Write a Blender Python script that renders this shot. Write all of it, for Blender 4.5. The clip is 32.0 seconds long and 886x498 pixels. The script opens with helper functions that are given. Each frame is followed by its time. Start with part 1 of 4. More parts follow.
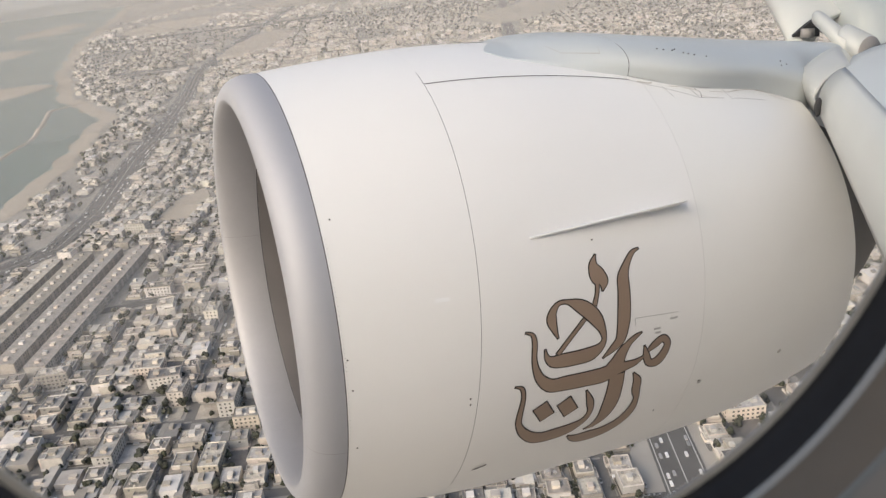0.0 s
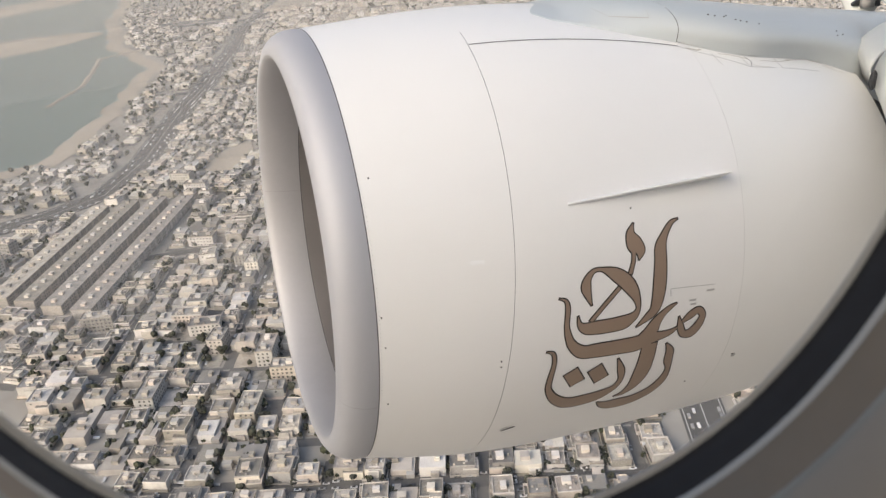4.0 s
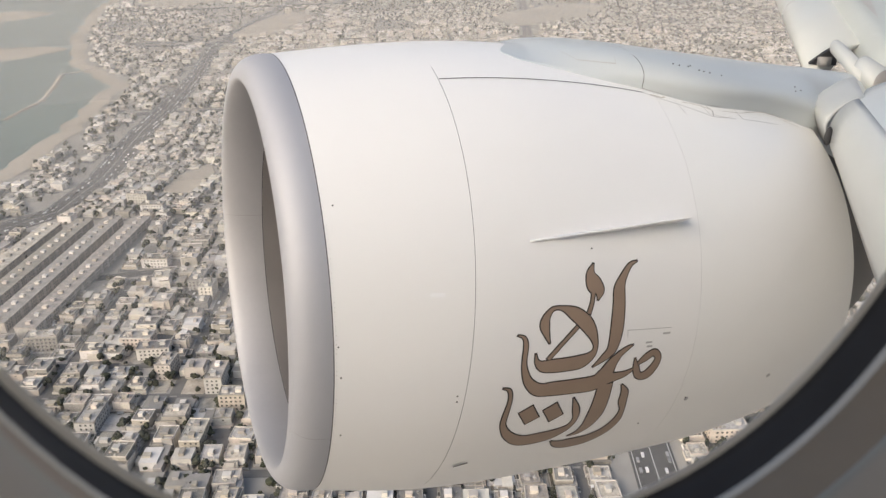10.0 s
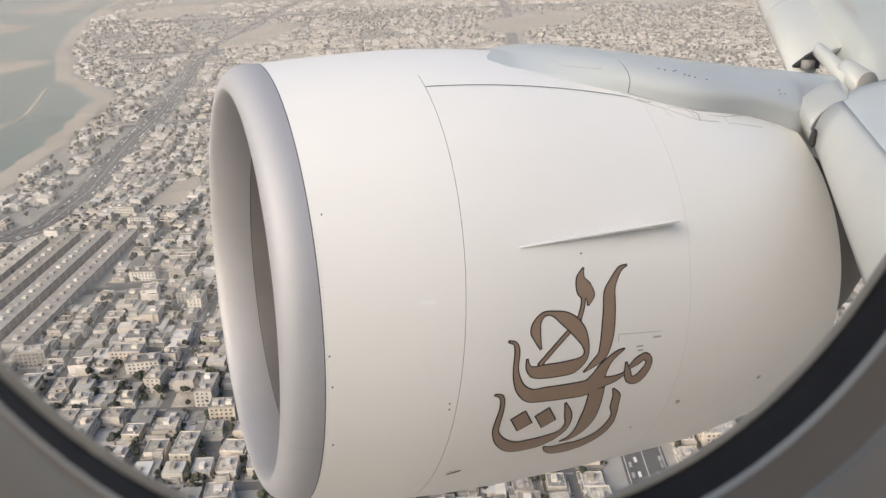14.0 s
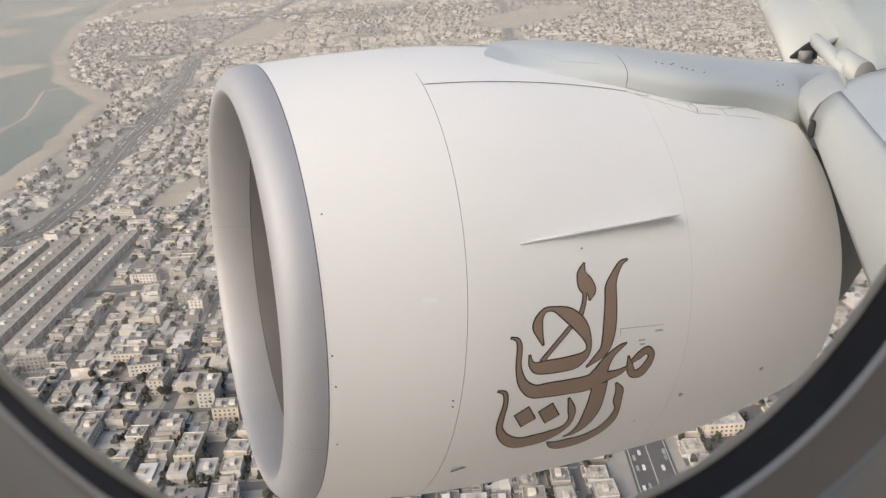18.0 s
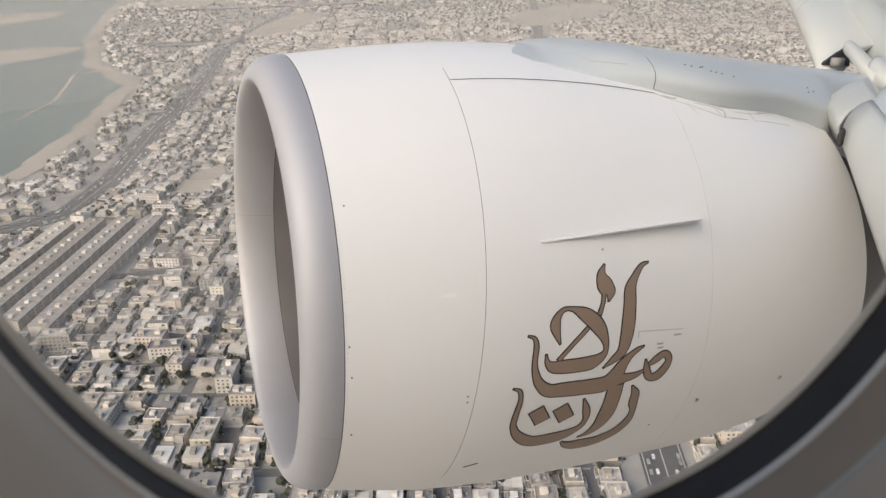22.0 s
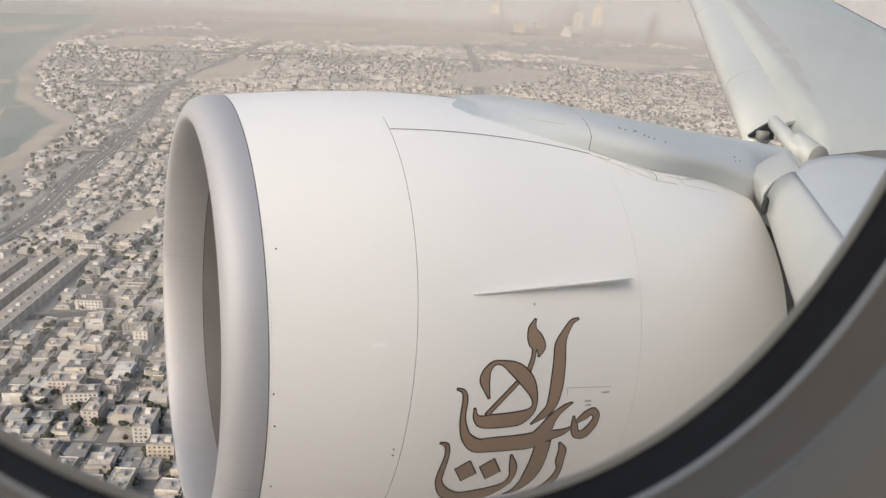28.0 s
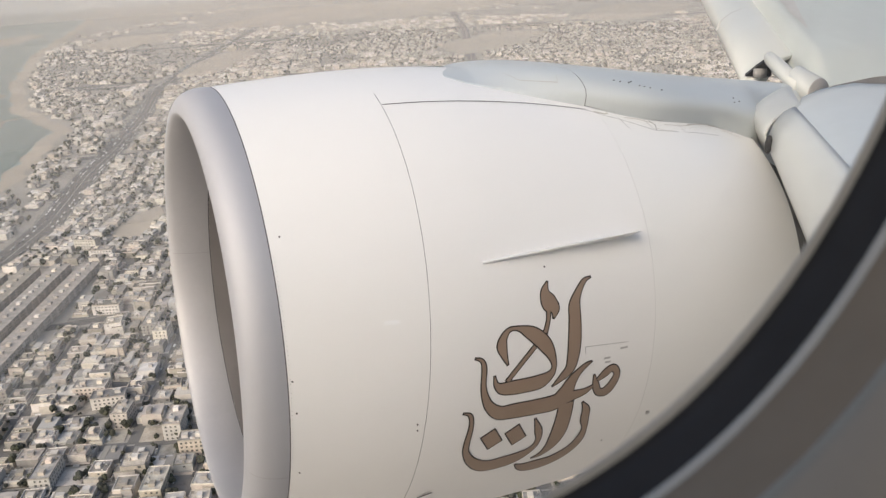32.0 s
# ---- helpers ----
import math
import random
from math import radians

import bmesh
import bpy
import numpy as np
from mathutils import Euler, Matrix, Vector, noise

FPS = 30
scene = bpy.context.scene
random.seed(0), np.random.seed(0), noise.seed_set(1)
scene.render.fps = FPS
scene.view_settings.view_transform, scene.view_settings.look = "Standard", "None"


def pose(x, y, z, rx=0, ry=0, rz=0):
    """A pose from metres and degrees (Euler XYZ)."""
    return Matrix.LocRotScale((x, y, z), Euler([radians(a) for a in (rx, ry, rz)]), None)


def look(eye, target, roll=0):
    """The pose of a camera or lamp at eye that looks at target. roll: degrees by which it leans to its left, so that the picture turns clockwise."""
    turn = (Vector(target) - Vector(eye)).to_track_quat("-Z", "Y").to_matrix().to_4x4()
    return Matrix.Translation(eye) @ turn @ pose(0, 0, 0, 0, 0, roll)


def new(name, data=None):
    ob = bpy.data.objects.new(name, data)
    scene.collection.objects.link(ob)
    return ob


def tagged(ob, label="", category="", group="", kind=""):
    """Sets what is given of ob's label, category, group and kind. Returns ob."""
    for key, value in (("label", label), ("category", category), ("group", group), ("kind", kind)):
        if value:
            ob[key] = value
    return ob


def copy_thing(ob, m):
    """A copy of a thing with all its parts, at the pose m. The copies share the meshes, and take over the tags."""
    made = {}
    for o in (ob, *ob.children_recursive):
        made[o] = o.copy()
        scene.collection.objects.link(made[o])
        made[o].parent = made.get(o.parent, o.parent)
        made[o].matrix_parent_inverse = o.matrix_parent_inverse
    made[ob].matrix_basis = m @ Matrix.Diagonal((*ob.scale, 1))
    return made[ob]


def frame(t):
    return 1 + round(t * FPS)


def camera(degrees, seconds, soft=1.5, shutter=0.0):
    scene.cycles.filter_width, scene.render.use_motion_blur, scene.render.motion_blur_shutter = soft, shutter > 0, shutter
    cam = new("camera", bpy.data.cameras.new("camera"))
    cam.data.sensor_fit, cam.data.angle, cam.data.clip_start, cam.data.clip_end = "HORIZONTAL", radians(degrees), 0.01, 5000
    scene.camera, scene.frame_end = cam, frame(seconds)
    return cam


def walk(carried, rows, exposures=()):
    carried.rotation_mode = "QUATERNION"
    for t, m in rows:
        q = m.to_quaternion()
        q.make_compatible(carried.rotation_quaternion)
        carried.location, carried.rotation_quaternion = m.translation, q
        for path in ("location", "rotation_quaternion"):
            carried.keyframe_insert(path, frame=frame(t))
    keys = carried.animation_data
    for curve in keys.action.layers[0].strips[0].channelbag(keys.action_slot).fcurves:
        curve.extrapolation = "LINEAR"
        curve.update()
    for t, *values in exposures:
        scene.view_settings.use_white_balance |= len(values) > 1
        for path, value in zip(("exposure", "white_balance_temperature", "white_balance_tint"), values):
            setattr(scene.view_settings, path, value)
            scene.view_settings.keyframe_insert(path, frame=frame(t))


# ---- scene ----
EXPO, CABIN = 0.15, 8.6
cam = camera(57.0, 32.0, soft=1.4)
# focused on the engine, the window rim close by is soft
cam.data.dof.use_dof, cam.data.dof.focus_distance, cam.data.dof.aperture_fstop = True, 9.0, 17.0
# the path: a hand-held camera behind a cabin window, 350 m over the ground
PATH = [
    (0, pose(0.0091, 0.0090, 349.9972, 66.418, 5.069, -23.223)),
    (0.5, pose(0.0062, -0.0030, 350.0032, 67.156, 4.153, -22.425)),
    (1, pose(0.0023, -0.0150, 350.0102, 68.484, 4.088, -21.447)),
    (1.5, pose(0.0074, -0.0137, 350.0118, 67.680, 3.171, -20.598)),
    (2, pose(0.0114, -0.0113, 350.0133, 65.006, 4.245, -19.741)),
    (2.5, pose(0.0129, -0.0111, 350.0154, 64.759, 4.360, -19.301)),
    (3, pose(0.0145, -0.0109, 350.0176, 63.861, 4.334, -19.580)),
    (3.5, pose(0.0181, -0.0104, 350.0152, 64.015, 4.100, -19.586)),
    (4, pose(0.0218, -0.0099, 350.0128, 63.919, 4.156, -19.773)),
    (4.5, pose(0.0201, 0.0014, 350.0034, 64.508, 4.776, -20.445)),
    (6.5, pose(-0.0173, 0.0024, 350.0316, 66.375, 2.712, -23.176)),
    (7, pose(-0.0029, -0.0013, 350.0042, 65.923, 2.392, -22.786)),
    (7.5, pose(-0.0015, -0.0020, 350.0048, 66.156, 1.974, -22.058)),
    (8, pose(0.0009, -0.0037, 350.0044, 65.508, 1.115, -21.150)),
    (8.5, pose(0.0012, 0.0015, 349.9998, 65.436, 1.057, -21.194)),
    (9, pose(0.0014, 0.0057, 349.9952, 65.544, 1.228, -21.327)),
    (9.5, pose(0.0013, 0.0033, 349.9946, 65.967, 1.136, -21.584)),
    (10, pose(0.0012, 0.0019, 349.9941, 66.279, 0.505, -21.291)),
    (10.5, pose(0.0023, 0.0012, 349.9986, 66.603, 1.278, -21.618)),
    (11, pose(0.0033, 0.0004, 350.0020, 66.176, 1.260, -21.685)),
    (11.5, pose(0.0023, 0.0025, 349.9967, 65.874, 1.018, -21.551)),
    (12, pose(0.0013, 0.0046, 349.9924, 65.962, 0.426, -21.317)),
    (12.5, pose(0.0025, 0.0037, 349.9920, 65.729, 0.147, -21.287)),
    (13, pose(0.0037, 0.0028, 349.9907, 66.046, 0.147, -21.256)),
    (13.5, pose(0.0009, 0.0028, 349.9895, 66.365, 1.365, -22.236)),
    (15.5, pose(-0.0107, 0.0007, 349.9850, 67.633, -0.990, -22.922)),
    (16, pose(-0.0135, 0.0006, 349.9838, 67.263, -0.572, -22.921)),
    (16.5, pose(-0.0110, 0.0012, 349.9883, 66.556, 0.602, -22.829)),
    (17, pose(-0.0085, 0.0018, 349.9938, 66.419, 1.316, -22.759)),
    (17.5, pose(-0.0064, 0.0026, 349.9947, 66.574, 1.509, -22.684)),
    (18, pose(-0.0052, 0.0024, 349.9957, 66.589, 1.993, -22.740)),
    (18.5, pose(-0.0038, 0.0035, 349.9964, 67.049, 2.333, -22.823)),
    (19, pose(-0.0025, 0.0045, 349.9961, 67.328, 2.684, -22.836)),
    (19.5, pose(-0.0029, 0.0052, 349.9997, 67.651, 2.699, -22.716)),
    (20, pose(-0.0034, 0.0059, 350.0022, 67.814, 3.274, -22.735)),
    (20.5, pose(-0.0048, -0.0032, 350.0116, 67.730, 2.861, -22.249)),
    (21, pose(-0.0063, -0.0122, 350.0199, 67.366, 2.088, -21.623)),
    (21.5, pose(-0.0056, -0.0096, 350.0104, 66.687, 1.022, -20.668)),
    (22, pose(-0.0039, -0.0061, 350.0000, 66.309, 0.646, -20.543)),
    (22.5, pose(-0.0039, -0.0037, 349.9989, 66.425, -0.066, -20.426)),
    (23, pose(-0.0028, -0.0014, 349.9968, 70.220, -1.769, -21.648)),
    (23.5, pose(0.0124, 0.0096, 349.9857, 71.140, -1.815, -23.490)),
    (24, pose(0.0287, 0.0205, 349.9747, 71.021, -1.440, -23.622)),
    (24.5, pose(0.0353, 0.0192, 349.9690, 70.962, -2.771, -21.339)),
    (25, pose(0.0409, 0.0179, 349.9623, 70.772, -1.132, -20.964)),
    (25.5, pose(0.0305, 0.0030, 349.9587, 72.330, -0.028, -21.127)),
    (27.5, pose(0.0200, 0.0243, 349.9484, 71.383, -2.242, -23.683)),
    (28, pose(0.0126, 0.0104, 349.9549, 70.200, -3.338, -23.887)),
    (28.5, pose(0.0352, 0.0329, 349.9429, 67.305, -0.781, -25.514)),
    (29, pose(0.0568, 0.0544, 349.9319, 66.671, 2.367, -26.867)),
    (29.5, pose(0.0424, 0.0447, 349.9394, 66.928, 2.281, -26.234)),
    (30, pose(0.0290, 0.0351, 349.9459, 68.005, 2.165, -26.041)),
    (30.5, pose(0.0367, 0.0369, 349.9458, 68.024, 1.807, -25.945)),
    (31, pose(0.0443, 0.0397, 349.9447, 67.662, 1.398, -25.099)),
    (31.5, pose(0.0483, 0.0398, 349.9440, 67.882, 2.026, -25.150)),
    (32, pose(0.0523, 0.0398, 349.9433, 68.192, 2.174, -25.311)),
]
walk(cam, PATH, exposures=[(0.0, EXPO), (3.0, EXPO + 0.06), (13.0, EXPO + 0.08), (17.0, EXPO), (27.0, EXPO - 0.02), (32.0, EXPO + 0.05)])

# ---- light: hazy morning, a veiled low sun ahead of the wing ----
world = bpy.data.worlds.new("world")
scene.world = world
world.use_nodes = True
wn = world.node_tree
sky = wn.nodes.new("ShaderNodeTexSky")
sky.sky_type = "NISHITA"
sky.sun_disc = False
sky.sun_elevation, sky.sun_rotation = radians(30), radians(-117)
sky.air_density, sky.dust_density, sky.ozone_density = 1.1, 5.6, 1.3
wn.links.new(sky.outputs[0], wn.nodes["Background"].inputs[0])
wn.nodes["Background"].inputs[1].default_value = 0.165
sun = new("sun", bpy.data.lights.new("sun", "SUN"))
sun.data.energy, sun.data.angle, sun.data.color = 1.5, radians(60), (1.0, 0.982, 0.962)
sun.matrix_world = look((-1200, -620, 760 + 350), (0, 0, 350))

# ---- the aircraft's frame: x aft, y away from the cabin, z up, nose up 6 degrees ----
AC = pose(0, 0, 350, -4.12, 6.047, 0)


# ---- materials ----
def mat(name, base, rough=0.5, metal=0.0, vary=0.15, scale=3.0, fine=40.0, bump=0.0, stretch=(1, 1, 1), tint=None, per=None, spread=0.0, coat=0.0, spec=0.5):
    """Two scales of noise over a base colour; per: 'object' or 'island' spreads the value from piece to piece."""
    m = bpy.data.materials.new(name)
    m.use_nodes = True
    nt = m.node_tree
    b = nt.nodes["Principled BSDF"]
    tc = nt.nodes.new("ShaderNodeTexCoord")
    mp = nt.nodes.new("ShaderNodeMapping")
    mp.inputs["Scale"].default_value = stretch
    nt.links.new(tc.outputs["Object"], mp.inputs[0])
    n1, n2 = nt.nodes.new("ShaderNodeTexNoise"), nt.nodes.new("ShaderNodeTexNoise")
    n1.inputs["Scale"].default_value, n2.inputs["Scale"].default_value = scale, fine
    n1.inputs["Detail"].default_value, n2.inputs["Detail"].default_value = 5, 3
    nt.links.new(mp.outputs[0], n1.inputs[0]), nt.links.new(mp.outputs[0], n2.inputs[0])
    add = nt.nodes.new("ShaderNodeMath")
    add.operation = "MULTIPLY_ADD"
    add.inputs[1].default_value = 0.4
    nt.links.new(n2.outputs[0], add.inputs[0]), nt.links.new(n1.outputs[0], add.inputs[2])
    ramp = nt.nodes.new("ShaderNodeMapRange")
    ramp.inputs[1].default_value, ramp.inputs[2].default_value = 0.45, 0.95
    nt.links.new(add.outputs[0], ramp.inputs[0])
    mix = nt.nodes.new("ShaderNodeMix")
    mix.data_type = "RGBA"
    dark = tint or tuple(c * (1 - vary) for c in base)
    mix.inputs[6].default_value, mix.inputs[7].default_value = (*dark, 1), (*base, 1)
    nt.links.new(ramp.outputs[0], mix.inputs[0])
    out = mix.outputs[2]
    if per:
        info = nt.nodes.new("ShaderNodeObjectInfo" if per == "object" else "ShaderNodeNewGeometry")
        pick = info.outputs["Random" if per == "object" else "Random Per Island"]
        hv = nt.nodes.new("ShaderNodeHueSaturation")
        val = nt.nodes.new("ShaderNodeMapRange")
        val.inputs[3].default_value, val.inputs[4].default_value = 1 - spread, 1 + spread
        nt.links.new(pick, val.inputs[0]), nt.links.new(val.outputs[0], hv.inputs["Value"])
        frac = nt.nodes.new("ShaderNodeMath")
        frac.operation = "MULTIPLY"
        frac.inputs[1].default_value = 7.31
        fr2 = nt.nodes.new("ShaderNodeMath")
        fr2.operation = "FRACT"
        sat = nt.nodes.new("ShaderNodeMapRange")
        sat.inputs[3].default_value, sat.inputs[4].default_value = 0.45, 1.5
        nt.links.new(pick, frac.inputs[0]), nt.links.new(frac.outputs[0], fr2.inputs[0]), nt.links.new(fr2.outputs[0], sat.inputs[0])
        nt.links.new(sat.outputs[0], hv.inputs["Saturation"])
        fr3, hue = nt.nodes.new("ShaderNodeMath"), nt.nodes.new("ShaderNodeMapRange")
        fr3.operation = "PINGPONG"
        fr3.inputs[1].default_value = 0.083
        hue.inputs[1].default_value, hue.inputs[2].default_value, hue.inputs[3].default_value, hue.inputs[4].default_value = 0.0, 0.083, 0.476, 0.512
        nt.links.new(pick, fr3.inputs[0]), nt.links.new(fr3.outputs[0], hue.inputs[0]), nt.links.new(hue.outputs[0], hv.inputs["Hue"])
        nt.links.new(out, hv.inputs["Color"])
        out = hv.outputs[0]
    nt.links.new(out, b.inputs["Base Color"])
    b.inputs["Roughness"].default_value, b.inputs["Metallic"].default_value = rough, metal
    b.inputs["Coat Weight"].default_value = coat
    b.inputs["Specular IOR Level"].default_value = spec
    if bump:
        bp = nt.nodes.new("ShaderNodeBump")
        bp.inputs["Strength"].default_value, bp.inputs["Distance"].default_value = bump, 0.02
        nt.links.new(add.outputs[0], bp.inputs["Height"]), nt.links.new(bp.outputs[0], b.inputs["Normal"])
    return m


M_WHITE = mat("nacelle white paint", (0.85, 0.84, 0.825), 0.38, vary=0.05, scale=0.7, fine=6, stretch=(0.25, 1, 1), coat=0.15)
# a touch greyer than the nacelle white: aft shading put into the paint
M_REV = mat("reverser white paint", (0.838, 0.833, 0.814), 0.385, vary=0.06, scale=0.8, fine=5, stretch=(0.2, 1, 1), coat=0.12)
M_LIP = mat("brushed aluminium lip", (0.485, 0.488, 0.515), 0.66, 0.45, vary=0.07, scale=1.2, fine=30, stretch=(3, 0.6, 0.6), spec=0.3)
M_BARREL = mat("inlet throat metal", (0.47, 0.465, 0.48), 0.62, 0.5, vary=0.10, scale=1.5, fine=25, spec=0.3)
M_LINER = mat("acoustic liner", (0.27, 0.25, 0.245), 0.5, 0.3, vary=0.2, scale=2, fine=60)
# near-black: shade of openings is put into this colour; also joints, tyres
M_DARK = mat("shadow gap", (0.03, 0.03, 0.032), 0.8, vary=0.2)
M_SEAM = mat("panel joint sealant", (0.13, 0.125, 0.125), 0.7, vary=0.3, scale=6)
M_SPLICE = mat("lip splice", (0.33, 0.32, 0.325), 0.5, 0.6, vary=0.2)
M_GREY = mat("pale grey airframe paint", (0.53, 0.565, 0.575), 0.40, vary=0.12, scale=0.9, fine=7, stretch=(0.4, 1, 1), coat=0.1)
M_GREYL = mat("light airframe paint", (0.45, 0.465, 0.455), 0.4, vary=0.08, scale=0.8, fine=6, coat=0.1)
M_SLAT = mat("slat white paint", (0.52, 0.535, 0.515), 0.36, vary=0.07, scale=0.8, fine=6, coat=0.15)
M_WING = mat("wing upper skin", (0.475, 0.50, 0.475), 0.45, vary=0.12, scale=0.6, fine=5)
M_HULL = mat("fuselage paint", (0.50, 0.50, 0.50), 0.4, vary=0.05, scale=0.5, fine=6)
# rib, sleeve and track ends: their shade is put into this darker colour
M_RIB = mat("rib shade tone", (0.30, 0.285, 0.27), 0.6, vary=0.2)
M_CORE = mat("dark brown core metal", (0.13, 0.12, 0.11), 0.55, 0.35, vary=0.3, scale=1.5, fine=12)
M_GOLD = mat("bronze livery paint", (0.295, 0.212, 0.155), 0.42, vary=0.12, scale=2.0, fine=12)
M_INK = mat("dark livery outline", (0.022, 0.019, 0.018), 0.5, vary=0.2)
M_STENCIL = mat("grey stencil paint", (0.47, 0.465, 0.455), 0.6, vary=0.2)
M_RUBBER = mat("window seal rubber", (0.056, 0.058, 0.068), 0.7, vary=0.3, scale=9, fine=60, spec=0.25)
M_RIM = mat("window rim", (0.36, 0.36, 0.34), 0.5, vary=0.1, scale=8)
M_BEAD = mat("pale bead of the window frame", (0.66, 0.65, 0.62), 0.5, vary=0.1, scale=8)
M_REVEAL = mat("window reveal plastic", (0.31, 0.25, 0.19), 0.6, vary=0.18, scale=7, fine=90, bump=0.05)
M_PANEL = mat("cabin sidewall panel", (0.38, 0.36, 0.335), 0.6, vary=0.06, scale=4, fine=120, bump=0.04)


# ---- building helpers ----
def thing(name, label, category, group="", kind="", place=None):
    ob = new(name)
    ob.empty_display_size = 0.1
    ob.matrix_world = place if place is not None else AC
    return tagged(ob, label, category, group, kind)


def mesh_object(name, verts, faces, material, parent=None, label="", smooth=True, slots=None):
    me = bpy.data.meshes.new(name)
    me.from_pydata([tuple(v) for v in verts], [], faces)
    for m in ([material] if not isinstance(material, list) else material):
        me.materials.append(m)
    if slots is not None:
        me.polygons.foreach_set("material_index", slots)
    if smooth:
        me.polygons.foreach_set("use_smooth", [True] * len(me.polygons))
    me.update()
    ob = new(name, me)
    if parent is not None:
        ob.parent = parent
    if label:
        ob["label"] = label
    return ob


def part(name, bm, material, parent, label="", smooth=True):
    me = bpy.data.meshes.new(name)
    bm.to_mesh(me)
    bm.free()
    me.materials.append(material)
    if smooth:
        me.polygons.foreach_set("use_smooth", [True] * len(me.polygons))
    ob = new(name, me)
    if parent is not None:
        ob.parent = parent
    if label:
        ob["label"] = label
    return ob


def box_bm(x0, x1, y0, y1, z0, z1, bevel=0.0):
    bm = bmesh.new()
    bmesh.ops.create_cube(bm, size=1, matrix=Matrix.LocRotScale(((x0 + x1) / 2, (y0 + y1) / 2, (z0 + z1) / 2), None, (x1 - x0, y1 - y0, z1 - z0)))
    if bevel:
        bmesh.ops.bevel(bm, geom=bm.edges[:], offset=bevel, segments=2, affect="EDGES")
    return bm


def loft(rings, closed=True):
    """Vertices and quads over a list of equally long rings."""
    n = len(rings[0])
    verts = [p for r in rings for p in r]
    faces = []
    for i in range(len(rings) - 1):
        for j in range(n if closed else n - 1):
            k = (j + 1) % n
            faces.append((i * n + j, i * n + k, (i + 1) * n + k, (i + 1) * n + j))
    return verts, faces


# ---- the engine's shape: a body of revolution about an axis along x ----
EX, EY, EZ = 1.2647, 6.4933, -2.3634
COWL_S = np.array([0.0, 0.927, 1.854, 2.781, 3.708, 4.635])
COWL_R = np.array([1.793, 1.920, 1.950, 1.927, 1.863, 1.691])
LIP, FWD, FAN, NOZZLE = 0.0, 0.9235, 2.80, 4.635
LEAN_S, LEAN_K = [-0.4, 0.0, 0.9235, 2.8, 4.635], [-0.0366, -0.0366, 0.0376, 0.0, -0.0667]


def spline(xs, ys, x):
    """A natural cubic through the points."""
    n, h = len(xs), np.diff(xs)
    a, b = np.eye(n), np.zeros(n)
    for i in range(1, n - 1):
        a[i, i - 1:i + 2] = h[i - 1], 2 * (h[i - 1] + h[i]), h[i]
        b[i] = 6 * ((ys[i + 1] - ys[i]) / h[i] - (ys[i] - ys[i - 1]) / h[i - 1])
    m = np.linalg.solve(a, b)
    i = min(max(int(np.searchsorted(xs, x)) - 1, 0), n - 2)
    t, u, w = x - xs[i], xs[i + 1] - x, h[i]
    return m[i] * u**3 / 6 / w + m[i + 1] * t**3 / 6 / w + (ys[i] / w - m[i] * w / 6) * u + (ys[i + 1] / w - m[i + 1] * w / 6) * t


def cowl_r(s):
    return float(spline(COWL_S, COWL_R, min(max(s, 0.0), NOZZLE)))


def on_cowl(s, phi, lift=0.0):
    """A point of the cowl: s metres aft of the lip joint, phi degrees up from the side that faces the cabin."""
    r = cowl_r(s) + lift
    c, d = math.cos(radians(phi)), math.sin(radians(phi))
    return (EX + s + float(np.interp(s, LEAN_S, LEAN_K)) * r * d, EY - r * c, EZ + r * d)


def lathe(profile, n=144):
    rings = []
    for s, r in profile:
        k = float(np.interp(s, LEAN_S, LEAN_K))
        rings.append([(EX + s + k * r * math.sin(a), EY - r * math.cos(a), EZ + r * math.sin(a)) for a in np.linspace(0, 2 * math.pi, n, endpoint=False)])
    return loft(rings)


def lathe_part(name, profile, material, parent, label="", n=144):
    v, f = lathe(profile, n)
    return mesh_object(name, v, f, material, parent, label)


engine = thing("turbofan_engine", "white turbofan nacelle with a polished intake lip and bronze livery", "engine")
lip_out = [(-0.26 * math.cos(u) ** 0.86, 1.60 + (1.793 - 1.60) * math.sin(u) ** 0.86) for u in np.linspace(0, math.pi / 2, 20)]
lip_in = [(-0.26 + 0.365 * (1 - math.cos(u)), 1.60 - 0.10 * math.sin(u)) for u in np.linspace(0, math.pi / 2, 14)]
lathe_part("inlet_throat", lip_in, M_BARREL, engine, "warm grey inner throat of the intake")
lathe_part("inlet_lip", lip_out[:-1] + [(-0.001, 1.793)], M_LIP, engine, "polished bare aluminium intake lip")
lathe_part("lip_joint", [(-0.0035, 1.7915), (-0.003, 1.7938), (0.003, 1.7945), (0.0035, 1.792)], M_SEAM, engine)
lathe_part("barrel_joint", [(0.103, 1.504), (0.112, 1.504)], M_DARK, engine)
lathe_part("inlet_barrel", [(0.112, 1.5005), (0.20, 1.50), (0.55, 1.52)], M_LINER, engine, "dull grey brown inlet barrel")
lathe_part("acoustic_liner", [(0.56, 1.52), (0.58, 1.515), (1.25, 1.60)], M_LINER, engine, "dark acoustic liner ahead of the fan")
# plain disc for the fan, its shade painted near-black
lathe_part("fan_face", [(1.25, 1.60), (1.25, 0.45), (0.85, 0.2), (0.75, 0.01)], M_DARK, engine, "near-black disc closing the intake, shade put into its colour")


def cowl_profile(a, b):
    ss = np.linspace(a, b, max(6, int((b - a) * 14)))
    return [(s, cowl_r(s)) for s in ss]


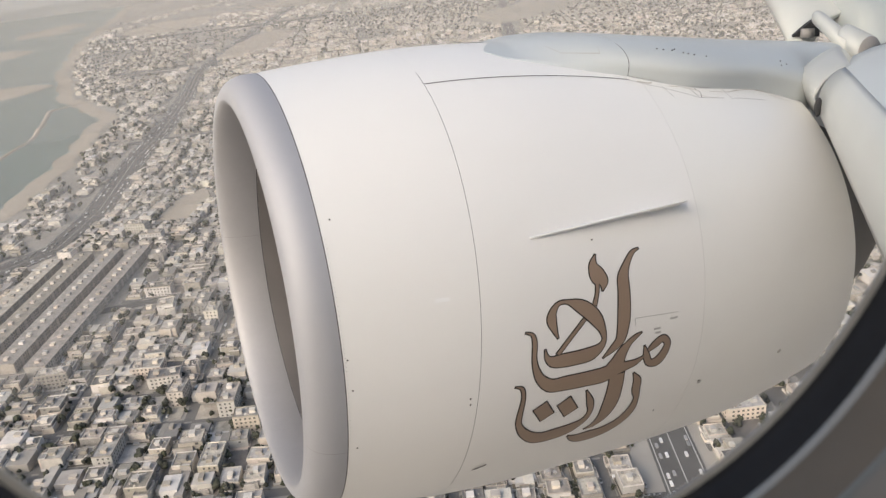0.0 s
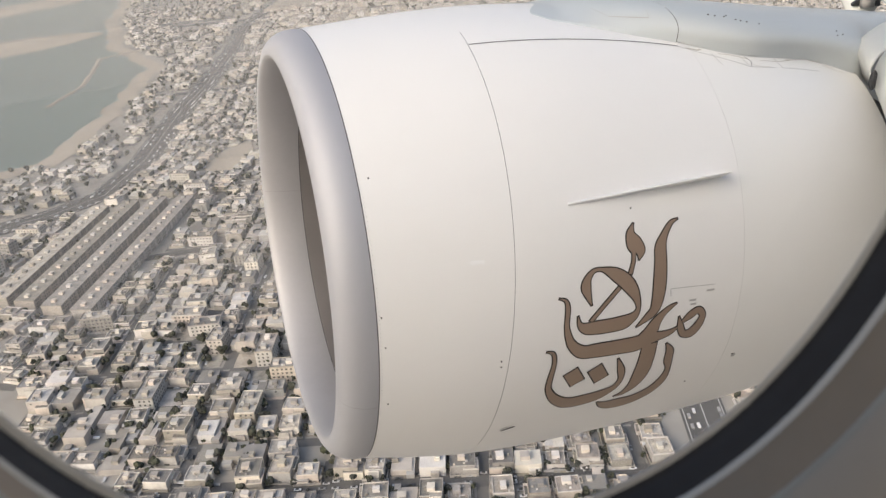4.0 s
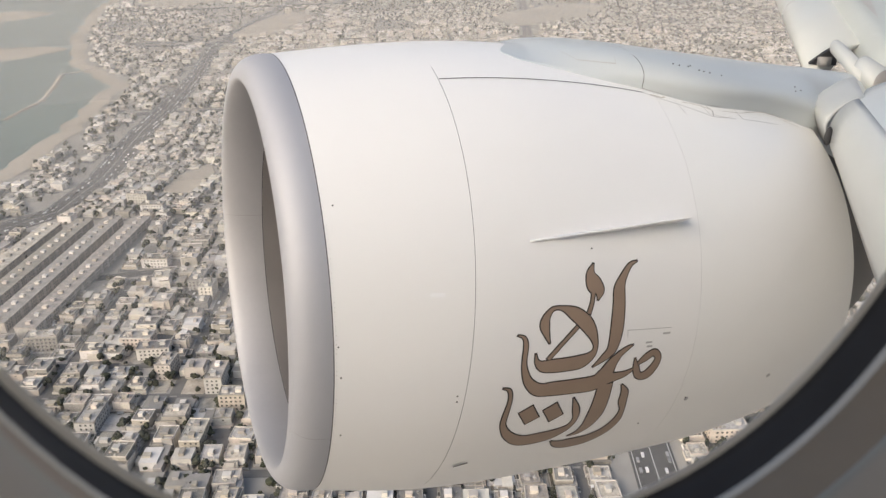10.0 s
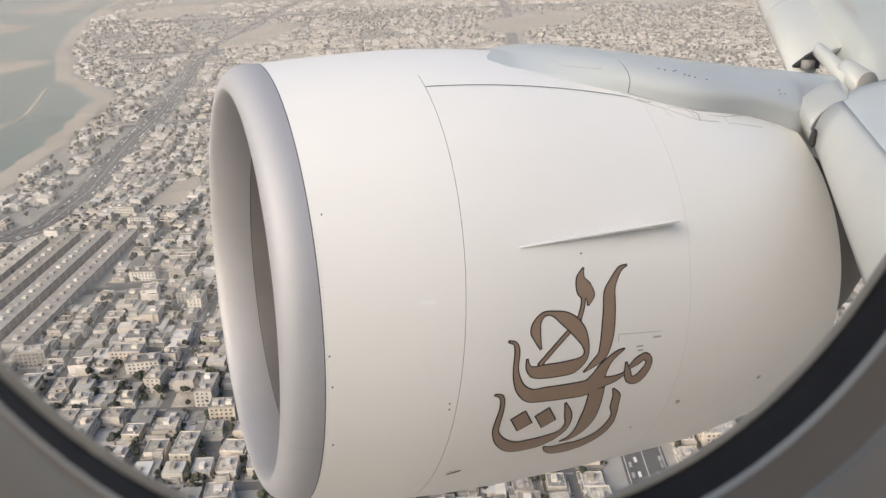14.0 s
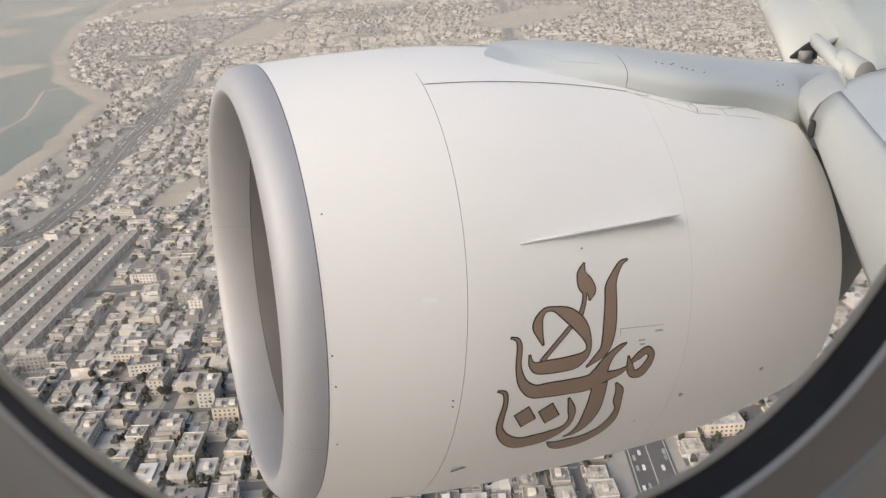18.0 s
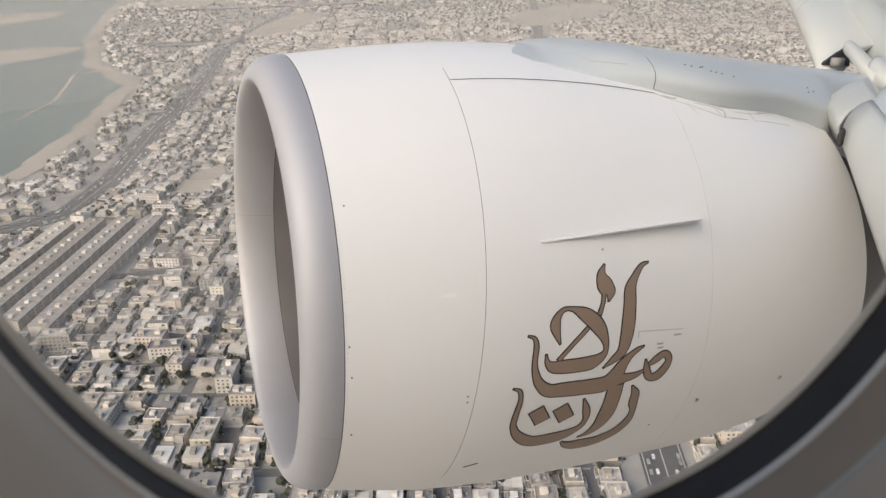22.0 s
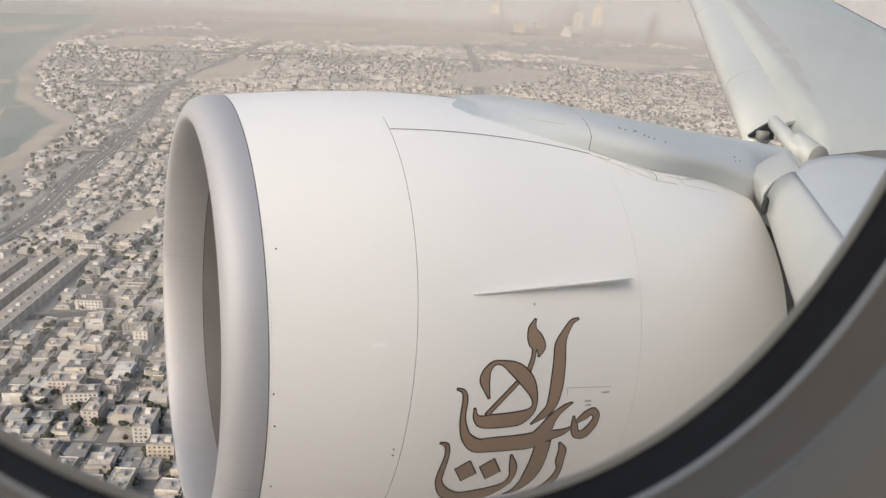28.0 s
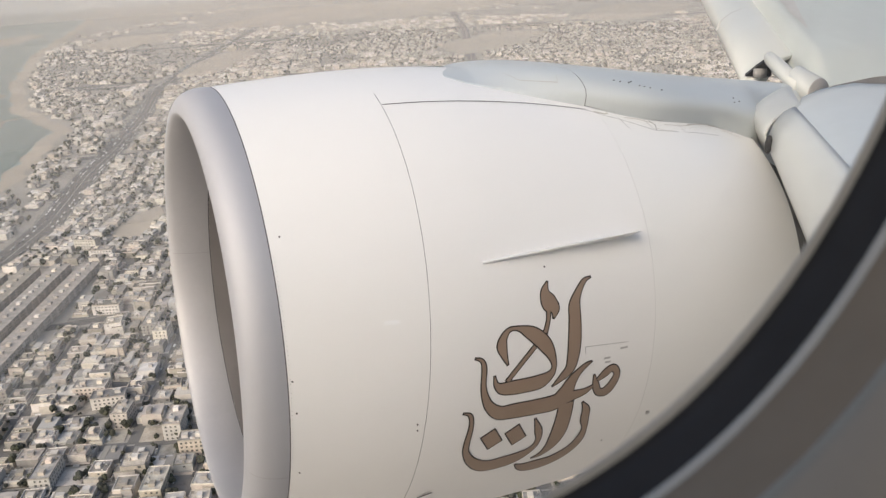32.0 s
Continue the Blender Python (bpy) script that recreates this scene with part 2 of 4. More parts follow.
lathe_part("inlet_cowl", cowl_profile(LIP + 0.001, FWD - 0.0018), M_WHITE, engine)
lathe_part("fan_cowl", cowl_profile(FWD + 0.0018, FAN - 0.001), M_WHITE, engine)
lathe_part("reverser_cowl", cowl_profile(FAN + 0.001, NOZZLE), M_REV, engine, "white reverser cowl, a touch greyer than the fan cowl")
for s in (FWD, FAN):
    lathe_part("joint_backing", [(s - 0.02, cowl_r(s) - 0.012), (s + 0.02, cowl_r(s) - 0.012)], M_SEAM if s == FWD else M_STENCIL, engine)
lathe_part("nozzle_edge", [(NOZZLE, 1.691), (NOZZLE + 0.004, 1.683), (NOZZLE, 1.675)], M_REV, engine)
lathe_part("nozzle_inner_wall", [(NOZZLE, 1.675), (4.2, 1.72), (3.6, 1.70)], M_CORE, engine)
lathe_part("core_cowl", [(3.4, 1.52), (4.3, 1.47), (4.75, 1.40), (5.0, 1.31), (5.8, 0.92), (6.3, 0.62), (6.9, 0.3), (7.2, 0.02)], M_CORE, engine, "dark brown core cowl")
# duct end painted near-black in place of shade
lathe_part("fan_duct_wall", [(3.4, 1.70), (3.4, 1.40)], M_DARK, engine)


def strip(points, width, lift, material, name, parent, label=""):
    """A narrow ribbon on the cowl along points (s, phi)."""
    pts = [Vector(on_cowl(s, p, lift)) for s, p in points]
    rings = []
    for i, p in enumerate(pts):
        d = (pts[min(i + 1, len(pts) - 1)] - pts[max(i - 1, 0)]).normalized()
        n = Vector((0, p.y - EY, p.z - EZ)).normalized()
        w = d.cross(n) * width / 2
        rings.append([p - w, p + w])
    v, f = loft(rings, closed=False)
    return mesh_object(name, v, f, material, parent, label)


# the cowl's upper hinge line and the fairing seam
strip([(s, 64.12 - 0.9 * (s - 0.93) / 1.77 - 3.2 * ((s - 0.93) / 1.77) ** 3) for s in np.linspace(FWD + 0.004, 2.70, 26)], 0.011, 0.002, M_SEAM, "hinge_line", engine)

# above the hinge line the joint is filled flush
strip([(FWD, p) for p in np.linspace(69.5, 114, 24)], 0.016, 0.0006, M_WHITE, "joint_filler", engine)

# strake: a thin tapered blade
rings = []
for u in np.linspace(0, 1, 14):
    s, ph = 1.335 + u * 1.30, 22.9 + u * 2.75
    h = 0.012 + 0.13 * u ** 0.8
    base = Vector(on_cowl(s, ph, -0.02))
    tip = Vector(on_cowl(s, ph - 0.1, h))
    t = Vector(on_cowl(s, ph + 90)) - Vector((EX + s, EY, EZ))
    t = t.normalized() * 0.016
    rings.append([base - t, tip - t * 0.25, tip + t * 0.25, base + t])
v, f = loft(rings)
f += [(0, 1, 2, 3), tuple(range(len(v) - 4, len(v)))[::-1]]
mesh_object("strake", v, f, M_WHITE, engine, "thin white strake", smooth=False)


def smooth_line(pts, k=8):
    """Catmull-Rom through (a, b, width)."""
    if len(pts) < 3:
        return [tuple(np.array(pts[0]) + (np.array(pts[1]) - np.array(pts[0])) * u) for u in np.linspace(0, 1, 4)]
    q = [np.array(p, float) for p in (pts[0], *pts, pts[-1])]
    out = []
    for i in range(1, len(q) - 2):
        for u in np.linspace(0, 1, k, endpoint=False):
            a, b, c, d = q[i - 1:i + 3]
            out.append(0.5 * (2 * b + (c - a) * u + (2 * a - 5 * b + 4 * c - d) * u**2 + (3 * b - a - 3 * c + d) * u**3))
    return [tuple(p) for p in out + [q[-2]]]


def brush(name, pts, grow, lift, material, parent, label=""):
    line = smooth_line(pts)
    flat = [Vector((s, radians(p) * cowl_r(s))) for s, p, w in line]
    rings = []
    for i, (s, p, w) in enumerate(line):
        d = flat[min(i + 1, len(flat) - 1)] - flat[max(i - 1, 0)]
        d = d.normalized() if d.length > 1e-6 else Vector((1, 0))
        h = max(w, 0.004) / 2 + grow
        c = flat[i] + (d * grow * (1 if i == len(flat) - 1 else -1 if i == 0 else 0))
        row = []
        for e in (-1, -0.33, 0.33, 1):
            q = c + Vector((-d.y, d.x)) * h * e
            row.append(on_cowl(q.x, math.degrees(q.y / cowl_r(q.x)), lift))
        rings.append(row)
    v, f = loft(rings, closed=False)
    return mesh_object(name, v, f, material, parent, label)


COATS = []


def paint(points):
    """One bronze brush stroke with a dark edge; each point is s, phi, width."""
    i = len(COATS)
    COATS.append(points)
    ink = brush("livery_outline", points, 0.0095, 0.0015 + 0.0001 * i, M_INK, engine)
    brush("livery_stroke", points, 0.0, 0.0035 + 0.0001 * i, M_GOLD, ink, "bronze painted brush stroke")


paint([(2.2, 17.3, 0.004), (2.141, 16.6, 0.027), (2.081, 14.2, 0.051), (2.049, 11.9, 0.085), (2.051, 8.9, 0.094), (2.052, 4.5, 0.102), (2.049, 1.4, 0.096), (2.031, -1.8, 0.076), (1.972, -3.6, 0.052), (1.895, -5.4, 0.004)])  # tall stroke
paint([(1.828, 17.4, 0.004), (1.804, 15.4, 0.063), (1.833, 13.2, 0.114), (1.879, 11.6, 0.075), (1.87, 9.8, 0.004)])  # leaf
paint([(1.828, 11.7, 0.027), (1.822, 9.4, 0.023), (1.799, 7, 0.029)])  # leaf stem
paint([(1.502, 1.4, 0.004), (1.475, 3.2, 0.035), (1.45, 5.4, 0.067), (1.461, 7.2, 0.048), (1.508, 8.7, 0.024), (1.58, 8.7, 0.026), (1.674, 7.5, 0.082), (1.755, 5.8, 0.1), (1.82, 3.7, 0.088), (1.869, 1.2, 0.048), (1.887, -0.9, 0.03), (1.862, -2.5, 0.06), (1.788, -3.7, 0.103), (1.685, -4, 0.104), (1.568, -4, 0.101), (1.481, -3.8, 0.082), (1.425, -2.7, 0.032), (1.405, -0.8, 0.004)])  # arch and bowl
paint([(1.717, 4.4, 0.025), (1.607, 1, 0.025), (1.51, -2.3, 0.028)])  # crossing hair stroke
paint([(1.252, 3.7, 0.004), (1.299, 3.1, 0.017), (1.32, 1.3, 0.029), (1.323, -2.3, 0.029), (1.345, -5, 0.043), (1.392, -7.6, 0.065), (1.481, -9.6, 0.099), (1.598, -9.8, 0.116), (1.779, -9.9, 0.122), (1.944, -9.7, 0.131), (2.014, -7.9, 0.128), (2.057, -5.2, 0.086), (2.11, -3.2, 0.046), (2.171, -1.9, 0.029), (2.215, -1.3, 0.004)])  # long boat stroke
paint([(1.982, -9.4, 0.116), (2.1, -8.9, 0.074), (2.19, -8.5, 0.047), (2.261, -7.5, 0.015)])  # link
paint([(2.258, -4.8, 0.004), (2.286, -7.3, 0.046), (2.325, -9.4, 0.05), (2.4, -9.5, 0.078), (2.455, -7.4, 0.065), (2.47, -5.3, 0.048), (2.421, -3.9, 0.05), (2.357, -4.9, 0.056), (2.296, -6.2, 0.022)])  # loop
paint([(2.044, -10.6, 0.123), (2.05, -15, 0.129), (2.045, -19.3, 0.131), (2.018, -22.8, 0.095), (1.961, -25.2, 0.047), (1.889, -26.1, 0.004)])  # down stroke
paint([(2.198, -11.4, 0.004), (2.246, -13.7, 0.057), (2.259, -16.4, 0.065), (2.289, -19.5, 0.04), (2.278, -23.4, 0.074), (2.207, -26.9, 0.099), (2.076, -29.2, 0.123), (1.922, -29.5, 0.125), (1.826, -28.8, 0.071), (1.759, -27.3, 0.004)])  # tail
paint([(1.199, -8.3, 0.004), (1.25, -9, 0.02), (1.272, -11.6, 0.024), (1.267, -16.3, 0.035), (1.28, -19.2, 0.039), (1.354, -22.6, 0.071), (1.476, -25, 0.11), (1.622, -25, 0.123), (1.739, -24.3, 0.106), (1.846, -22.4, 0.052), (1.877, -19.7, 0.038), (1.852, -16.7, 0.05), (1.798, -13.2, 0.004)])  # lower bowl
paint([(1.415, -17.4, 0.148), (1.508, -15.6, 0.148)])  # dot
paint([(1.613, -17.55, 0.154), (1.706, -15.75, 0.154)])  # dot

# access panel, rivets, drain marks and stencils
for a, b in (((2.15, 2.3), (2.55, 1.7)), ((2.15, 2.3), (2.16, 0.6))):
    strip([(a[0] + (b[0] - a[0]) * u, a[1] + (b[1] - a[1]) * u) for u in np.linspace(0, 1, 8)], 0.005, 0.0012, M_STENCIL, "access_panel_line", engine)
for s, p, w in ((2.50, 0.5, 0.05), (2.53, 0.5, 0.03), (2.48, -7.9, 0.04), (2.36, -1.2, 0.06), (2.37, -2.2, 0.05)):
    strip([(s - w / 2, p), (s + w / 2, p - 0.05)], 0.016, 0.0014, M_STENCIL, "stencil_bar", engine)


def stud(s, p, r, material, name="stud", h=0.004):
    c = Vector(on_cowl(s, p, h))
    n = Vector((0, c.y - EY, c.z - EZ)).normalized()
    t = n.orthogonal().normalized()
    bt = n.cross(t)
    top = [c + (t * math.cos(a) + bt * math.sin(a)) * r for a in np.linspace(0, 2 * math.pi, 8, endpoint=False)]
    low = [q - n * (h + 0.004) for q in top]
    v, f = loft([low, top])
    f.append(tuple(range(8, 16)))
    return mesh_object(name, v, f, material, engine)


for s, p in ((0.045, -3.6), (0.065, -19.4), (0.865, -9.3), (0.87, -10.8), (2.896, -19.4), (2.541, -26.4), (0.03, 3.5), (1.82, 20.6), (0.07, 33.0)):
    stud(s, p, 0.0062, M_INK)
for s, p in ((2.91, -19.9), (3.76, -18.1)):
    stud(s, p, 0.022, M_STENCIL, "drain_mark", 0.002)
for k in range(46):
    stud(0.018, -16 + k * 1.0, 0.0032, M_STENCIL, "rivet", 0.001)
for phi, prof in ((-20.5, lip_out[3:]), (177.0, lip_in[2:])):
    rings = []
    for a, r in prof:
        r += 0.0012 if prof[0][1] > 1.601 else -0.0012
        rings.append([(EX + a - 0.0366 * r * math.sin(radians(q)), EY - r * math.cos(radians(q)), EZ + r * math.sin(radians(q))) for q in (phi - 0.05, phi + 0.05)])
    v, f = loft(rings, closed=False)
    mesh_object("lip_splice", v, f, M_SPLICE, engine)
strip([(0.62, 13.3), (0.72, 13.2)], 0.030, 0.002, mat("plain white patch", (0.92, 0.92, 0.92), 0.25, vary=0.02), "placard", engine)
strip([(1.02, -33.0), (1.12, -31.6)], 0.02, 0.012, M_DARK, "drain_mast", engine)

# ---- pylon: a rounded fairing that grows out of the cowl's top ----
pylon = thing("engine_pylon", "pale grey engine pylon fairing between nacelle and wing", "pylon")
STA = [  # x, half width at the foot, foot z, top z
    (2.94, 0.50, -0.47, -0.425), (3.15, 0.66, -0.53, -0.413), (3.32, 0.76, -0.56, -0.390), (3.6, 0.87, -0.61, -0.373), (3.97, 0.93, -0.66, -0.366), (4.25, 1.00, -0.72, -0.378), (4.6, 1.05, -0.79, -0.40),
    (5.3, 1.00, -0.87, -0.455), (5.72, 0.98, -0.95, -0.485), (6.0, 0.88, -1.10, -0.505), (6.35, 0.70, -1.22, -0.525), (6.75, 0.58, -1.36, -0.545), (7.3, 0.50, -1.40, -0.58)]
EDGE_X = [2.94, 3.04, 3.24, 3.46, 3.68, 3.92, 4.1, 4.34, 4.61, 4.94, 5.24, 5.44, 5.64, 5.8]
EDGE_P = [76.0, 71.6, 68.6, 66.0, 63.85, 62.1, 60.1, 57.95, 56.4, 56.8, 57.6, 57.1, 56.0, 54.3]


def pylon_ring(x, grow=0.0):
    """Ahead it hugs the cowl as a low blister, aft it stands up as a boxy fairing; its foot follows the cowl."""
    xs = [s[0] for s in STA]
    hw, z0, z1 = (float(np.interp(x, xs, [s[i] for s in STA])) for i in (1, 2, 3))
    k = min(1.0, max(0.0, (x - 2.98) / 0.95))
    k = k * k * (3 - 2 * k)
    r = cowl_r(x - EX)
    edge = float(np.interp(x, EDGE_X, EDGE_P))
    w = min(1.0, max(0.0, (6.05 - x) / 0.35))
    hw += w * (r * math.cos(radians(edge)) - hw)
    z0 += w * (EZ + r * math.sin(radians(edge)) - z0)
    rise = max(0.0, z1 - (EZ + r))
    back = 0.21 * max(0.0, 1 - (x - 2.94) / 0.55)
    tuck = float(np.interp(x, [3.7, 4.4, 5.4, 6.3], [0.0, 0.08, 0.11, 0.0]))
    ring = []
    for a in np.linspace(0, math.pi, 41):
        c, d = math.cos(a), math.sin(a)
        low = 0.05 if abs(d) < 1e-6 else 0.0
        h = abs(d) ** 0.85
        out = tuck * math.sin(math.pi * min(1.0, h / 0.86)) ** 1.3
        box = Vector((x, EY - (hw + grow + out) * math.copysign(abs(c) ** 0.42, c), z0 + (z1 - z0 + grow) * h - low))
        ph = radians(edge + (180 - 2 * edge) * a / math.pi)
        q = r + grow + 0.004 + rise * abs(d) ** 0.7 - low
        blister = Vector((x, EY - q * math.cos(ph), EZ + q * math.sin(ph)))
        p = blister.lerp(box, k)
        ring.append((p.x + back * d * d, p.y, p.z))
    return ring


def pylon_piece(name, x0, x1, material, label=""):
    v, f = loft([pylon_ring(x) for x in np.linspace(x0, x1, 30)], closed=False)
    return mesh_object(name, v, f, material, pylon, label)


pylon_piece("fairing_nose", 2.94, 3.977, M_GREY, "smooth grey fairing nose")
pylon_piece("fairing_body", 3.983, 7.3, M_GREY)
v, f = loft([pylon_ring(x, -0.015) for x in (3.95, 4.01)], closed=False)
mesh_object("fairing_joint", v, f, M_SEAM, pylon)


def pylon_side(x, u):
    """A point on the pylon's side that faces the cabin, u from foot to top."""
    r = pylon_ring(x, 0.003)
    q = u * 20
    i = min(int(q), 19)
    return Vector(r[i]).lerp(Vector(r[i + 1]), q - i)


def pylon_line(name, pts, w, material, parent):
    rings = []
    for x, u in pts:
        rings.append([pylon_side(x, u), pylon_side(x, u + w)])
    v, f = loft(rings, closed=False)
    return mesh_object(name, v, f, material, parent)


for x, u in ((4.28, 0.50), (4.33, 0.49), (4.41, 0.49), (4.44, 0.51), (4.49, 0.45), (4.53, 0.44), (4.58, 0.43), (4.69, 0.41), (5.55, 0.40), (5.60, 0.36), (5.52, 0.33)):
    p = pylon_side(x, u)
    bm = bmesh.new()
    bmesh.ops.create_icosphere(bm, subdivisions=1, radius=0.010, matrix=Matrix.Translation(p) @ Matrix.Diagonal((1, 0.5, 0.7, 1)))
    part("fastener", bm, M_SEAM, pylon)
FOOT = [(2.705, 61.5), (2.835, 60.1), (3.096, 57.95), (3.376, 56.3), (3.547, 56.5), (3.725, 56.8), (4.04, 57.7), (4.255, 57.2), (4.467, 56.1), (4.625, 54.3)]
foot = [tuple(p)[:2] for p in smooth_line([(a, b, 0) for a, b in FOOT], 5)]
strip(foot, 0.013, 0.010, M_SEAM, "foot_seal", pylon)
# oily stains that trail aft along the foot of the pylon
M_OIL = mat("thin oily stain", (0.60, 0.56, 0.51), 0.5, vary=0.35, scale=4, fine=30)
for a, b, n, w in ((3.05, 1.1, 0.28, 0.010), (3.45, 1.6, 0.35, 0.008), (3.75, 1.0, 0.40, 0.012), (4.05, 1.3, 0.30, 0.010), (4.2, 2.4, 0.25, 0.008), (3.3, 3.4, 0.22, 0.006)):
    line = [(a + n * u, float(np.interp(a + n * u, [p[0] for p in foot], [p[1] for p in foot])) - b - 0.25 * math.sin(5 * u + a * 7)) for u in np.linspace(0, 1, 9)]
    strip(line, w * 0.7, 0.0025, M_OIL, "oil_stain", engine)
strip([(2.70, 59.9), (2.85, 57.7), (3.0, 56.2), (3.2, 53.8), (3.3, 52.6), (3.46, 52.5), (3.8, 52.7), (4.1, 52.8)], 0.006, 0.002, M_STENCIL, "hinge_beam_line", engine)
strip([(2.76, 59.2), (2.86, 58.3), (2.90, 58.6)], 0.016, 0.003, M_OIL, "oil_stain", engine)
strip([(3.30, 56.2), (3.34, 54.4), (3.31, 52.7)], 0.006, 0.0022, M_SEAM, "latch_line", engine)
for a in (2.98, 3.25, 3.62):
    strip([(a, 57.5 - 1.5 * (a - 2.7)), (a + 0.04, 53.5 - 1.5 * (a - 2.7))], 0.005, 0.002, M_STENCIL, "latch_line", engine)
for a, b in (((3.42, 0.5), (3.50, 0.30)), ((3.50, 0.30), (3.78, 0.33)), ((3.78, 0.33), (3.80, 0.5))):
    pylon_line("hatch_line", [(a[0] + (b[0] - a[0]) * u, a[1] + (b[1] - a[1]) * u) for u in np.linspace(0, 1, 6)], 0.02, M_STENCIL, pylon)
# added dark body plugs the gap behind the pylon; its colour supplies the shade
rings = []
for x, w, z0, z1 in ((5.55, 0.55, -1.50, -1.0), (5.9, 0.72, -1.75, -1.02), (6.6, 0.70, -1.85, -1.1), (7.6, 0.45, -1.7, -1.1)):
    rings.append([(x, EY + w * math.cos(a), (z0 + z1) / 2 + (z1 - z0) / 2 * math.sin(a)) for a in np.linspace(0, 2 * math.pi, 20, endpoint=False)])
v, f = loft(rings)
f += [tuple(range(20))[::-1], tuple(range(60, 80))]
mesh_object("aft_fairing", v, f, M_CORE, pylon, "added dark body filling the gap over the exhaust")

# ---- wing ----
wing = thing("wing", "grey airliner wing with white leading edge slats drooped", "wing")


def le(y):
    return Vector((7.46 + 0.675 * (y - 7.3), y, -0.54 + 0.33 * (y - 7.3)))


def te_x(y):
    return 18.1 + 0.21 * (y - 14.1)


rings = []


def root_drop(y):
    """The skin sinks towards the root."""
    k = min(1.0, max(0.0, (y - 6.0) / 0.42))
    return 0.21 * (1 - k * k * (3 - 2 * k))


for y in [6.0, 6.15, 6.3, 6.45, 6.6, 6.75, 6.9, 7.4, 8.2, *np.linspace(9.2, 25.2, 22)]:
    p = le(y)
    c = te_x(y) - p.x
    row = []
    for u in (0.99, 0.5, 0.2, 0.06, 0.045, 0.06, 0.08, 0.14, 0.22, 0.32, 0.45, 0.6, 0.75, 0.88, 1.0):
        up = len(row) > 4
        zz = (0.30 + c * (0.055 * math.sin(math.pi * min(1, u ** 0.6)) - 0.03 * u)) if up else (0.10 - c * 0.05 * math.sin(math.pi * u) if u > 0.05 else 0.2)
        row.append((p.x + u * c, y, p.z + zz - root_drop(y)))
    rings.append(row)
v, f = loft(rings)
mesh_object("wing_rib_face", v[:15], [tuple(range(15))[::-1]], M_RIB, wing, "closing rib, shade of the overhang put into its colour", smooth=False)
mesh_object("wing_skin", v, f, M_WING, wing, "grey painted upper skin")


def slat(name, ys, origin, section, material, label, k=1.0):
    rings = [[((origin(y).x + a) * k, y * k, (origin(y).z + b) * k) for a, b in section] for y in ys]
    v, f = loft(rings)
    n = len(section)
    f += [tuple(range(n))[::-1], tuple(range(len(v) - n, len(v)))]
    ob = mesh_object(name, v, f, material, wing, label)
    return ob


SEC_OUT = [(0.05, -0.10), (-0.12, -0.03), (-0.165, 0.06), (-0.10, 0.19), (0.06, 0.29), (0.30, 0.37), (0.62, 0.43), (0.80, 0.45), (0.80, 0.435), (0.55, 0.39), (0.28, 0.27), (0.14, 0.08)]
slat("outboard_slat", np.linspace(6.85, 25.0, 16), le, SEC_OUT, M_SLAT, "white leading edge slat")
v, f = [], []
for y in np.linspace(7.1, 22.0, 31):
    p = le(y)
    c = te_x(y) - p.x
    for u in (0.082, 0.082 + 0.034 * min(1.0, (y - 7.0) / 1.6)):
        v.append((p.x + (u + 0.004 * noise.noise(Vector((y * 1.7, u * 90, 0)))) * c, y, p.z + 0.308 - root_drop(y) + c * (0.055 * math.sin(math.pi * u ** 0.6) - 0.03 * u)))
mesh_object("spar_band", v, [(2 * i, 2 * i + 1, 2 * i + 3, 2 * i + 2) for i in range(30)], mat("worn beige wing band", (0.49, 0.475, 0.45), 0.5, vary=0.2, scale=2, fine=9), wing, "worn beige band along the wing")
for y in (8.6, 12.3, 16.0):
    p = le(y)
    v, f = loft([[(p.x + a, y + e, p.z + b + 0.004) for a, b in SEC_OUT[2:8]] for e in (0, 0.03)], closed=False)
    mesh_object("slat_joint", v, f, M_STENCIL, wing)


NEAR = 0.955   # inboard panels scaled toward the camera, same outline in view, to clear the pylon


def in_le(y):
    """The drooped inboard slat's nose, and its chord along x and z."""
    u = (5.36 - y) / 1.36
    k = min(u, 1.6)
    return Vector((5.858 - 0.889 * u, y, -0.993 - 0.492 * u)), 0.278 - 0.010 * k, 0.295 + 0.197 * k


SEC_IN = [(0.13, -0.38), (0.03, -0.22), (0.0, 0.0), (0.02, 0.20), (0.10, 0.42), (0.26, 0.64), (0.48, 0.82), (0.75, 0.94), (1.0, 1.0), (1.0, 0.955), (0.72, 0.88), (0.46, 0.72), (0.26, 0.50), (0.16, 0.2), (0.14, -0.1)]
rings = []
for y in (0.75, 1.6, 2.4, 3.2, 4.0, 4.6, 5.1, 5.39):
    p, cx, cz = in_le(y)
    rings.append([Vector((p.x + a * cx, y, p.z + b * cz)) * NEAR for a, b in SEC_IN])
v, f = loft(rings)
n = len(SEC_IN)
f += [tuple(range(n))[::-1], tuple(range(len(v) - n, len(v)))]
mesh_object("inboard_slat", v, f, M_SLAT, wing, "white drooped inboard slat")
